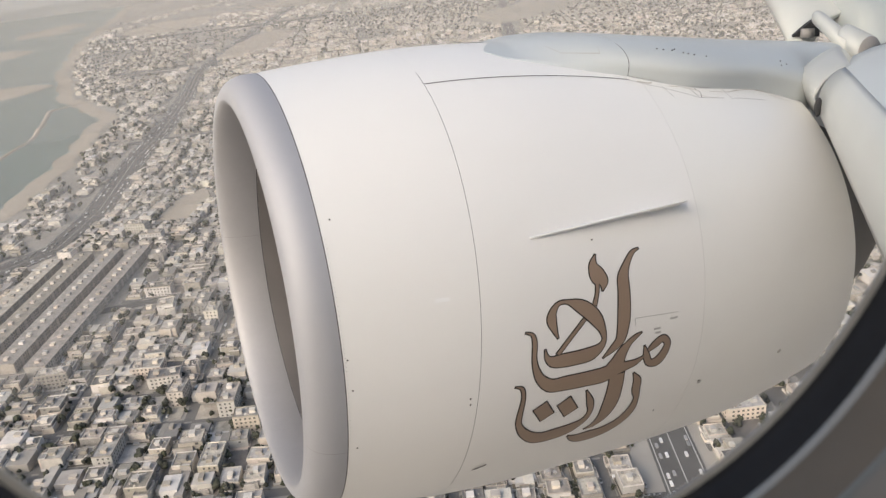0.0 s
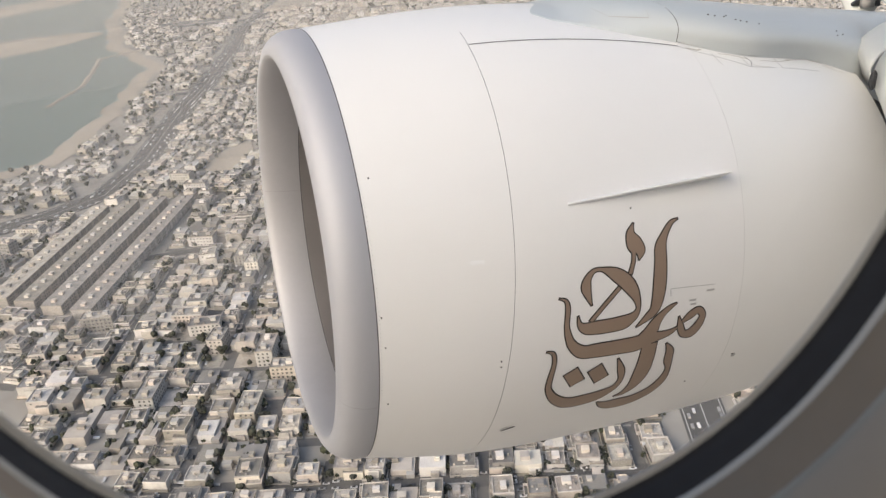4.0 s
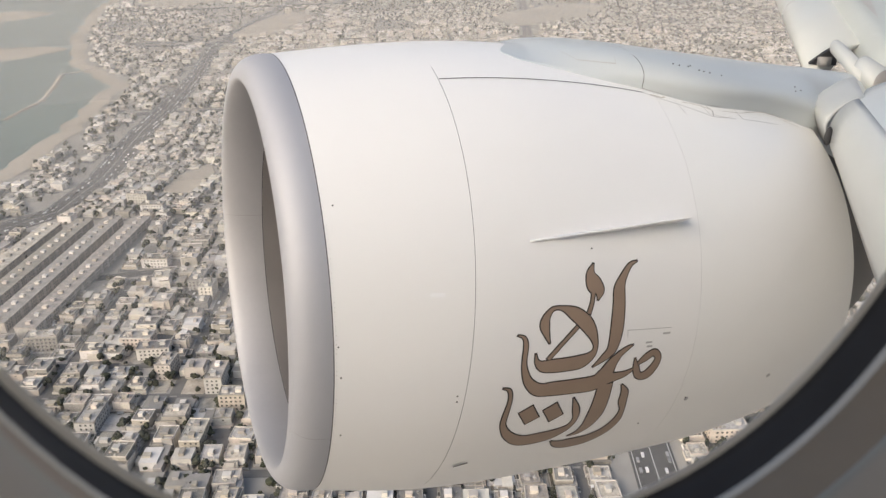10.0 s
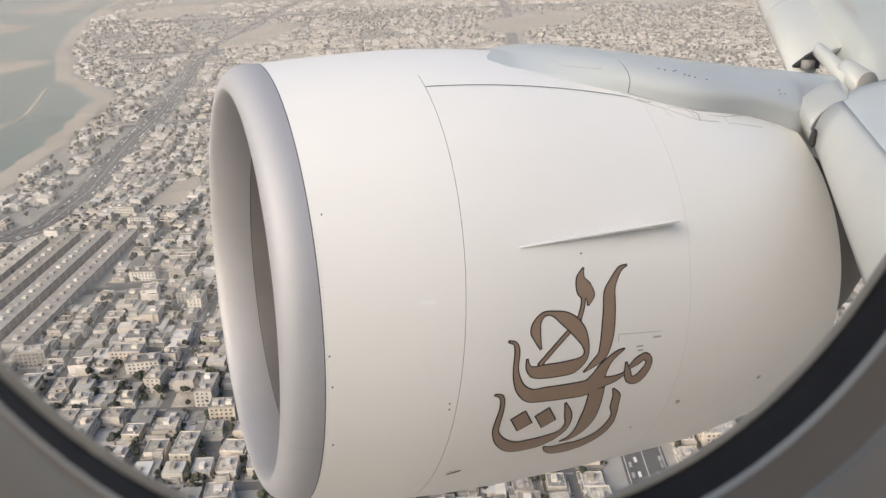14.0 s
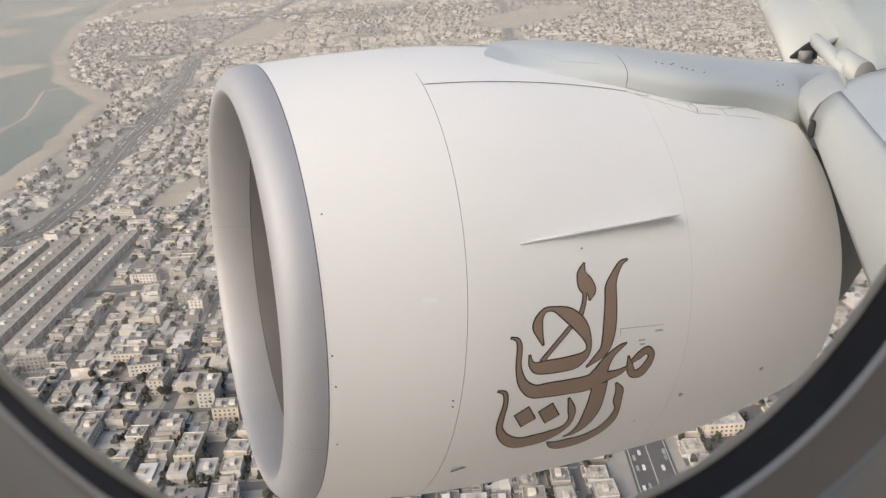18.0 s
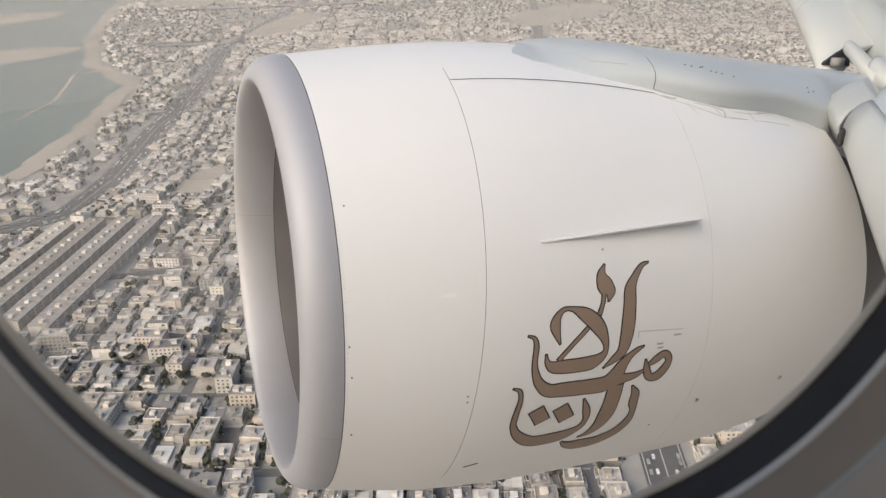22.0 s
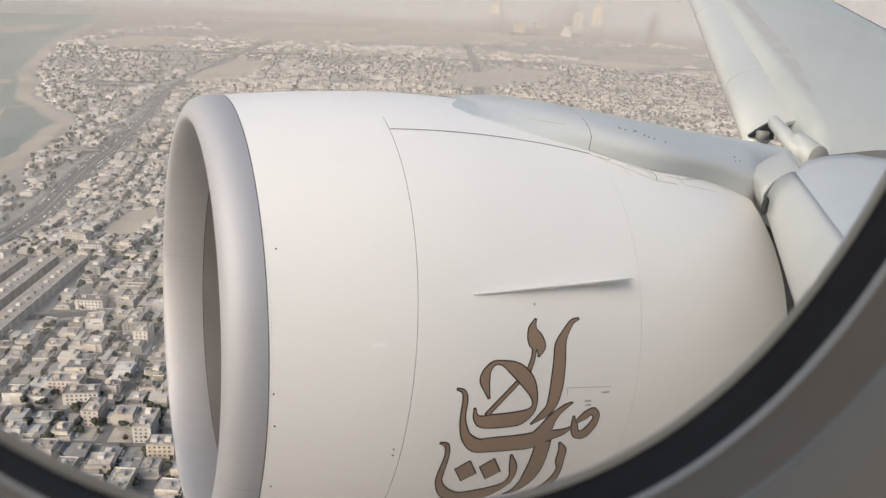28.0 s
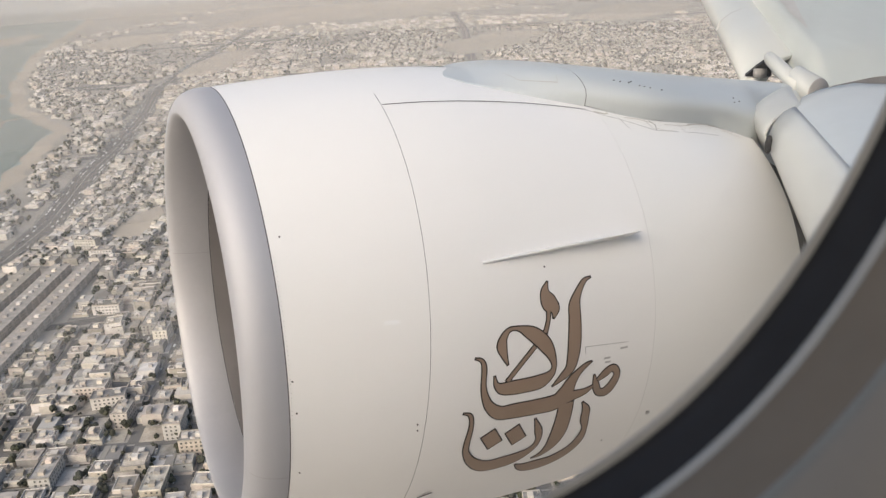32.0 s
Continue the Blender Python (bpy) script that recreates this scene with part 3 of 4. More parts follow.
# the cuff over the slat's outer end: nose shapes at its two ends
CUFF_OUT = [(6.56, -0.545), (6.45, -0.562), (6.33, -0.607), (6.20, -0.680), (6.10, -0.750), (6.085, -0.815), (6.14, -0.92), (6.22, -1.037), (6.31, -1.145)]
CUFF_IN = [(6.249, -0.675), (6.19, -0.702), (6.056, -0.743), (5.941, -0.795), (5.864, -0.869), (5.847, -0.929), (5.872, -0.991), (5.917, -1.044), (5.968, -1.098)]
rings = []
for k in (0.0, 0.04, 0.35, 0.7, 0.96, 1.0):
    edge = 0.010 if k in (0.0, 1.0) else 0.0
    out = [Vector((a + (c - a) * k + edge, 5.42 + 0.43 * k, b + (d - b) * k - edge)) * NEAR for (a, b), (c, d) in zip(CUFF_IN, CUFF_OUT)]
    rings.append(out + [q + Vector((0.035 - edge, 0, -0.03 + edge)) for q in reversed(out)])
v, f = loft(rings)
n = len(rings[0])
f += [tuple(range(n))[::-1], tuple(range(len(v) - n, len(v)))]
mesh_object("slat_end_cuff", v, f, M_GREYL, wing, "grey hollow cuff over the slat's outer end")
# near-black blob painted as the dark of the cuff's hole
bm = bmesh.new()
bmesh.ops.create_icosphere(bm, subdivisions=3, radius=1, matrix=Matrix.Translation((5.544, 5.075, -0.969)) @ Matrix.Diagonal((0.034, 0.03, 0.080, 1)))
part("slat_end_hole", bm, M_DARK, wing)
rings = []
for y in (0.6, 1.6, 2.6, 3.4, 4.0, 4.7, 5.36, 5.60, 5.92):
    p, cx, cz = in_le(min(y, 5.36))
    x0, z0 = p.x + cx + 0.004, p.z + cz - 0.006
    if y > 5.36:
        k = (y - 5.36) / 0.56
        x0, z0 = x0 + (6.83 - x0) * k, z0 + (-0.67 - z0) * k
    rings.append([Vector((x0 + a, y, z0 + b)) * NEAR for a, b in ((0.0, -0.12), (0.0, -0.002), (0.003, 0.0), (0.006, 0.0022), (0.03, 0.012), (0.25, 0.08), (0.47, 0.112), (0.73, 0.137), (1.3, 0.12), (2.4, 0.10), (4.2, 0.0), (7.0, -0.3), (9.5, -0.75), (9.5, -0.95), (5.0, -1.2), (1.0, -0.75))])
v, f = loft(rings)
n = len(rings[0])
f += [tuple(range(n))[::-1], tuple(range(len(v) - n, len(v)))]
mesh_object("inboard_skin", v, f, M_GREY, wing, "pale grey inboard wing skin")


def spindle(name, steps, material, label="", n=40):
    """A round fairing along stations (x, y, z, radius)."""
    rings = []
    for x, y, z, r in steps:
        rings.append([(x + r * math.cos(a), y, z + r * math.sin(a)) for a in np.linspace(0, 2 * math.pi, n, endpoint=False)])
    v, f = loft(rings)
    f += [tuple(range(n))[::-1], tuple(range(len(v) - n, len(v)))]
    return mesh_object(name, v, f, material, wing, label)


spindle("fixed_leading_edge", [(7.215, 6.78, -0.318, 0.02), (7.212, 6.765, -0.32, 0.06), (7.20, 6.74, -0.33, 0.076), (7.175, 6.68, -0.345, 0.082), (7.03, 6.12, -0.59, 0.100)], M_GREYL, "rounded fixed leading edge beside the pylon")
spindle("leading_edge_sleeve", [(7.105, 6.262, -0.497, 0.100), (7.105, 6.255, -0.50, 0.122), (7.10, 6.23, -0.51, 0.125), (7.065, 5.93, -0.63, 0.152)], M_GREYL)
spindle("sleeve_end", [(7.065, 5.928, -0.631, 0.149), (7.065, 5.922, -0.633, 0.146)], M_RIB, "solid disc on the sleeve end, coloured as if shaded")
# near-black wedge painted as the shade in the slat's inner end, placed to fit the view
bay = [(6.97, -0.525), (7.13, -0.42), (7.27, -0.345), (7.34, -0.40), (7.37, -0.53)]
v, f = loft([[(x, 6.835, z) for x, z in bay], [(x + 0.06, 6.90, z + 0.02) for x, z in bay]])
f += [(4, 3, 2, 1, 0), (5, 6, 7, 8, 9)]
mesh_object("slat_bay", v, f, M_DARK, wing, "solid near-black wedge for the shaded slat bay", smooth=False)
part("slat_track", box_bm(7.07, 7.23, 6.77, 6.83, -0.54, -0.44, 0.008), M_RIB, wing, "slat track end in the darker rib tone")

# ---- cabin window and sidewall ----
WX, WZ, WA, WB, WE = 0.1138, 0.0833, 0.1776, 0.2539, 2.283


def oval(off, y, n=160, fore=0.0):
    """The window's outline grown by off; fore: how much wider its forward half is."""
    out = []
    for a in np.linspace(0, 2 * math.pi, n, endpoint=False):
        c, d = math.cos(a), math.sin(a)
        k = (abs(c) ** WE + abs(d) ** WE) ** (-1 / WE)
        g = off + fore * max(0.0, -c)
        out.append((WX + (WA + g) * k * c, y, WZ + (WB + g) * k * d))
    return out


def band(name, steps, material, parent, label=""):
    v, f = loft([oval(o, y, fore=e[0] if e else 0.0) for o, y, *e in steps])
    return mesh_object(name, v, f, material, parent, label)


window = thing("cabin_window", "rounded cabin window with black seal and grey plastic reveal", "window", kind="structure")
band("outer_rim", [(0.0800, 0.2250, 0.0075), (0.0160, 0.1960, 0.0077), (-0.0052, 0.1916, 0.0078), (-0.0068, 0.1910, 0.0080), (-0.0075, 0.1903, 0.0082), (-0.0071, 0.1893, 0.0083), (-0.0057, 0.1886, 0.0085)], M_BEAD, window, "thin pale window rim")
band("seal", [(-0.0057, 0.1886, 0.0085), (-0.0050, 0.1880, 0.0078), (-0.0044, 0.1858, 0.0072), (-0.0044, 0.1835, 0.0065), (-0.0034, 0.1815, 0.0058), (-0.0028, 0.1798, 0.0052), (-0.0020, 0.1775, 0.0045)], M_RUBBER, window, "black rubber window seal")
band("inner_rim", [(-0.0020, 0.1775, 0.0045), (-0.0031, 0.1767, 0.0045), (-0.0036, 0.1755, 0.0045), (-0.0036, 0.1742, 0.0045), (-0.0034, 0.1735, 0.0045)], M_BEAD, window, "pale inner rim")
band("reveal", [(-0.0034, 0.1735, 0.0045), (-0.0036, 0.1720, 0.0045), (-0.0054, 0.1670, 0.0045), (-0.0072, 0.1610, 0.0045), (-0.0082, 0.1570, 0.0045), (-0.0088, 0.1540, 0.0045), (-0.0096, 0.1520, 0.0045)], M_REVEAL, window, "grey brown plastic reveal")
band("reveal_ridge", [(-0.0096, 0.1520, 0.0045), (-0.0106, 0.1508, 0.0045), (-0.0108, 0.1496, 0.0045), (-0.0105, 0.1483, 0.0045)], M_RIM, window)
band("reveal_edge", [(-0.0105, 0.1483, 0.0045), (-0.0100, 0.1458, 0.0037), (-0.0084, 0.1383, 0.0030), (-0.0044, 0.1293, 0.0022), (0.0016, 0.1223, 0.0015), (0.0156, 0.1183, 0.0008), (0.1000, 0.1200, 0.0000)], M_PANEL, window)
v, f = [(WX + a * 0.21, 0.205, WZ + b * 0.30) for a, b in ((-1, -1), (1, -1), (1, 1), (-1, 1))], [(0, 1, 2, 3)]
glass = bpy.data.materials.new("window acrylic")
glass.use_nodes = True
gn = glass.node_tree
gn.nodes.remove(gn.nodes["Principled BSDF"])
tr, gl, gm = gn.nodes.new("ShaderNodeBsdfTransparent"), gn.nodes.new("ShaderNodeBsdfGlossy"), gn.nodes.new("ShaderNodeMixShader")
tr.inputs[0].default_value = (0.97, 0.975, 0.97, 1)
gl.inputs["Roughness"].default_value = 0.05
gm.inputs[0].default_value = 0.02
gn.links.new(tr.outputs[0], gm.inputs[1]), gn.links.new(gl.outputs[0], gm.inputs[2]), gn.links.new(gm.outputs[0], gn.nodes["Material Output"].inputs[0])
pane = mesh_object("pane", v, f, glass, window, "clear acrylic pane", smooth=False)
pane.visible_shadow = False

wall = thing("wall_cabin", "pale plastic cabin sidewall panel round the window", "wall", kind="structure")
outer = []
for p in oval(0.10, 0.120):
    a = math.atan2(p[2] - WZ, p[0] - WX)
    k = 1.0 / max(abs(math.cos(a)), abs(math.sin(a)))
    outer.append((WX + 0.9 * k * math.cos(a), 0.115, WZ + 0.9 * k * math.sin(a)))
v, f = loft([oval(0.10, 0.120), outer, [(x, 0.26, z) for x, y, z in outer], oval(0.12, 0.26)])
mesh_object("panel", v, f, M_PANEL, wall, smooth=False)
# unseen box kept small so that it bounces light onto the window reveal
shell = thing("cabin_shell", "unseen plain box closing the cabin behind the camera", "wall", kind="structure")
for n, b in (("back_wall", (-0.80, 1.02, -0.95, -0.9, -0.8, 1.0)), ("end_wall", (-0.83, -0.79, -0.9, 0.115, -0.8, 1.0)), ("end_wall", (1.01, 1.05, -0.9, 0.115, -0.8, 1.0)), ("floor", (-0.8, 1.02, -0.9, 0.115, -0.85, -0.8)), ("ceiling", (-0.8, 1.02, -0.9, 0.115, 1.0, 1.05))):
    part(n, box_bm(*b), M_PANEL, shell, smooth=False)
# unseen fill lamps added to brighten the cabin, each with an added frame
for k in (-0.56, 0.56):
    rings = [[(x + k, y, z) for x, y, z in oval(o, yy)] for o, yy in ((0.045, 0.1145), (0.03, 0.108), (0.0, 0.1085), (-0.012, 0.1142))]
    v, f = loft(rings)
    near = thing("cabin_window", "added window frame round a cabin fill lamp, unseen", "window", kind="structure")
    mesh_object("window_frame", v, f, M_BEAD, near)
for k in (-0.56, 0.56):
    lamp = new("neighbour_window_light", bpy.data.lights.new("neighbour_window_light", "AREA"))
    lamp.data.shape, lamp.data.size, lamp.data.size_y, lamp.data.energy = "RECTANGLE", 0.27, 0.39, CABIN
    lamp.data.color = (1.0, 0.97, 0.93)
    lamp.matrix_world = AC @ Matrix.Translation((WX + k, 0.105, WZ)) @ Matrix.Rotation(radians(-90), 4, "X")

# unseen fuselage round the cabin: blocks sky light, mid grey to cut bounce
fuselage = thing("fuselage", "unseen mid-grey airliner fuselage round the cabin", "fuselage", kind="structure")
FY, FZ, FR = -2.86, -0.55, 3.08


def skin(name, x0, x1, a0, a1):
    arc = np.linspace(radians(a0), radians(a1), max(3, int((a1 - a0) / 4)))
    v, f = loft([[(x, FY + FR * math.cos(a), FZ + FR * math.sin(a)) for a in arc] for x in np.linspace(x0, x1, 6)], closed=False)
    mesh_object(name, v, f, M_HULL, fuselage)


LOW, HIGH = math.degrees(math.asin((WZ - 0.9 - FZ) / FR)), math.degrees(math.asin((WZ + 0.9 - FZ) / FR))
skin("upper_skin", -14, 22, HIGH, LOW + 360 - 4)
skin("lower_skin", -14, 22, LOW - 4, LOW)
skin("side_skin", -14, WX - 0.9, LOW, HIGH)
skin("side_skin", WX + 0.9, 22, LOW, HIGH)


# ---- the ground ----
M_SOIL = mat("dusty city ground", (0.36, 0.342, 0.312), 0.9, vary=0.5, scale=0.012, fine=0.09, tint=(0.26, 0.24, 0.215))
M_SAND = mat("pale dredged sand", (0.44, 0.39, 0.325), 0.9, vary=0.25, scale=0.008, fine=0.06)
M_ASPH = mat("worn asphalt", (0.185, 0.178, 0.168), 0.85, vary=0.3, scale=0.05, fine=0.8)
M_ROAD = mat("main road asphalt", (0.135, 0.13, 0.125), 0.85, vary=0.3, scale=0.05, fine=0.8)
M_WATER = mat("shallow sea water", (0.10, 0.155, 0.145), 0.28, vary=0.22, scale=0.0025, fine=0.02)
M_HOUSE = mat("villa render", (0.55, 0.51, 0.455), 0.85, vary=0.3, scale=0.2, fine=1.5, per="object", spread=0.46)
M_ROOF = mat("dusty flat roof", (0.45, 0.422, 0.38), 0.9, vary=0.5, scale=0.25, fine=1.8, per="object", spread=0.46)
M_BLOCK = mat("far building render", (0.50, 0.47, 0.425), 0.88, vary=0.25, scale=0.1, fine=0.9, per="island", spread=0.45)
M_PANE = mat("dark window opening", (0.09, 0.088, 0.085), 0.3, vary=0.3)
M_LEAF = mat("dusty foliage", (0.060, 0.063, 0.044), 0.9, vary=0.4, scale=0.4, fine=3, per="island", spread=0.35)
M_CAR = mat("car paint", (0.5, 0.5, 0.5), 0.3, vary=0.05, per="object", spread=0.85)
M_MARK = mat("road marking paint", (0.5, 0.5, 0.48), 0.8)

ground = tagged(mesh_object("ground", [(-9000, -9000, 0), (9000, -9000, 0), (9000, 9000, 0), (-9000, 9000, 0)], [(0, 1, 2, 3)], M_SOIL, smooth=False), "dusty sandy city ground to the horizon", "ground", kind="structure")

GA = radians(66)   # the street grid's heading
GU, GV = Vector((math.cos(GA), math.sin(GA))), Vector((-math.sin(GA), math.cos(GA)))


def ribbon(points, width, z):
    v, f = [], []
    for i, p in enumerate(points):
        d = (Vector(points[min(i + 1, len(points) - 1)]) - Vector(points[max(i - 1, 0)])).normalized()
        n = Vector((-d.y, d.x)) * width / 2
        v += [(p[0] - n.x, p[1] - n.y, z), (p[0] + n.x, p[1] + n.y, z)]
    return v, [(2 * i, 2 * i + 1, 2 * i + 3, 2 * i + 2) for i in range(len(points) - 1)]


SHORE = [(-900, 1150), (-330, 1150), (-190, 1190), (-112, 1400), (-62, 1620), (-22, 1730), (-60, 1860), (-100, 2020), (-112, 2400), (-60, 3000), (90, 3700), (260, 4700), (300, 6500)]


def shore_x(y):
    return float(np.interp(y, [p[1] for p in SHORE[1:]], [p[0] for p in SHORE[1:]])) if y > 1150 else -1e9


def jag(pts, amp, step, seed):
    """A line with a natural, uneven course."""
    out, rnd = [], random.Random(seed)
    for a, b in zip(pts, pts[1:]):
        n = max(1, int((Vector(b) - Vector(a)).length / step))
        for k in range(n):
            q = Vector(a).lerp(Vector(b), k / n)
            w = noise.noise(Vector((q.x / 60, q.y / 60, seed))) * amp
            out.append((q.x + w + rnd.uniform(-1, 1) * amp * 0.15, q.y + w * 0.5))
    return out + [tuple(pts[-1])]


coast = jag(SHORE, 16, 14, 3)
sea = [(-9000, 1150), *coast, (300, 9000), (-9000, 9000)]


def sheet(name, outline, z, material, label, category):
    bm = bmesh.new()
    bm.faces.new([bm.verts.new((x, y, z)) for x, y in outline])
    bmesh.ops.triangulate(bm, faces=bm.faces[:])
    ob = part(name, bm, material, None, smooth=False)
    return tagged(ob, label, category, kind="structure")


sheet("water", sea, 0.5, M_WATER, "calm grey green shallow sea", "water")
v, f = ribbon([(x + 8, y) for x, y in coast], 34, 0.8)
tagged(mesh_object("beach", v, f, M_SAND, smooth=False), "pale sand beach along the shore", "beach", kind="structure")


def island(name, cx, cy, rx, ry, turn, seed, label):
    pts = []
    for a in np.linspace(0, 2 * math.pi, 64, endpoint=False):
        k = 1 + 0.28 * noise.noise(Vector((math.cos(a) * 1.6, math.sin(a) * 1.6, seed))) + 0.07 * noise.noise(Vector((math.cos(a) * 6, math.sin(a) * 6, seed)))
        px, py = rx * k * math.cos(a), ry * k * math.sin(a)
        pts.append((cx + px * math.cos(turn) - py * math.sin(turn), cy + px * math.sin(turn) + py * math.cos(turn)))
    rings = [[(x + (cx - x) * 0.0, y, 0.4) for x, y in pts], [(x + (cx - x) * 0.05, y + (cy - y) * 0.05, 1.6) for x, y in pts]]
    v, f = loft(rings)
    f.append(tuple(range(len(pts), 2 * len(pts))))
    return tagged(mesh_object(name, v, f, M_SAND, smooth=False), label, "island", kind="structure")


island("sand_island", -345, 2200, 215, 105, 0.2, 5, "low pale sand island in the sea")
island("sand_island", -420, 2900, 260, 120, 0.5, 8, "long pale sand island in the sea")
island("sand_spit", -150, 3500, 170, 90, 1.0, 9, "broad sand spit by the far shore")
FLATS = [(420, 2420, 240, 70, 1.05, 12), (1500, 3600, 900, 330, 0.2, 15), (700, 4300, 700, 250, -0.2, 16), (1250, 2300, 260, 120, 0.6, 21), (250, 3150, 210, 120, 0.9, 22), (2100, 2700, 380, 160, 0.4, 23), (60, 1080, 60, 26, 1.1, 24)]
for p in FLATS:
    island("sand_flat", *p, "bare sandy ground between the districts")


def in_flat(x, y):
    for cx, cy, rx, ry, turn, seed in FLATS:
        dx, dy = x - cx, y - cy
        a, b = dx * math.cos(turn) + dy * math.sin(turn), -dx * math.sin(turn) + dy * math.cos(turn)
        if (a / rx) ** 2 + (b / ry) ** 2 < 1.25:
            return True
    return False


for pts in ([(-208, 1524), (-154, 1655), (-124, 1906), (-34, 1949), (10, 1965)],):
    v, f = [], []
    for p in jag(pts, 4, 20, 2):
        v += [(p[0] - 6, p[1], 0.3), (p[0] - 2, p[1], 2.2), (p[0] + 2, p[1], 2.2), (p[0] + 6, p[1], 0.3)]
    n = len(v) // 4
    f = [(4 * i + k, 4 * i + k + 1, 4 * i + k + 5, 4 * i + k + 4) for i in range(n - 1) for k in range(3)]
    tagged(mesh_object("breakwater", v, f, M_SAND, smooth=False), "pale stone breakwater round the harbour", "breakwater", kind="structure")

# roads
HIGHWAY = [(-620, 880), (-300, 945), (-159, 987), (-101, 1024), (-50, 1141), (11, 1371), (66, 1529), (143, 1799), (205, 2078), (420, 2600), (800, 3400)]
ROADS = [(HIGHWAY, 42), ([(205, 150), (262, 300), (330, 460), (560, 980), (900, 1750)], 30), ([(-420, 560), (-140, 470), (230, 330), (560, 200)], 14), ([(-280, 830), (0, 800), (260, 720), (900, 420)], 13), ([(-60, 1500), (300, 1420), (900, 1180), (1800, 800)], 22), ([(40, 2200), (700, 2050), (1700, 1700), (3000, 1250)], 30), ([(100, 2900), (900, 2800), (2200, 2450), (3600, 2000)], 34), ([(900, 1750), (1300, 2600), (1700, 3600)], 30)]
for k, (pts, w) in enumerate(ROADS):
    v, f = ribbon(pts, w, 0.25 + 0.03 * k)
    tagged(mesh_object("road", v, f, M_ROAD, smooth=False), "dark asphalt city road", "road", kind="structure")
    if w > 25:
        for off in (-w / 2 + 2, 0, w / 2 - 2):
            v, f = ribbon([(x + off * GV.x, y + off * GV.y) for x, y in pts], 0.7, 0.45 + 0.03 * k)
            tagged(mesh_object("road_marking", v, f, M_MARK, smooth=False), "pale road edge line", "road marking", kind="structure")


def near_road(x, y, pad):
    for pts, w in ROADS:
        for a, b in zip(pts, pts[1:]):
            a, b = Vector(a), Vector(b)
            d = b - a
            t = min(1, max(0, (Vector((x, y)) - a).dot(d) / d.length_squared))
            if (Vector((x, y)) - a - d * t).length < w / 2 + (pad if w > 20 else pad - 4):
                return True
    return False


def high_u(y):
    return float(np.interp(y, [p[1] for p in HIGHWAY], [p[0] for p in HIGHWAY]))


# villas: a few kinds, then copies
rng = random.Random(11)


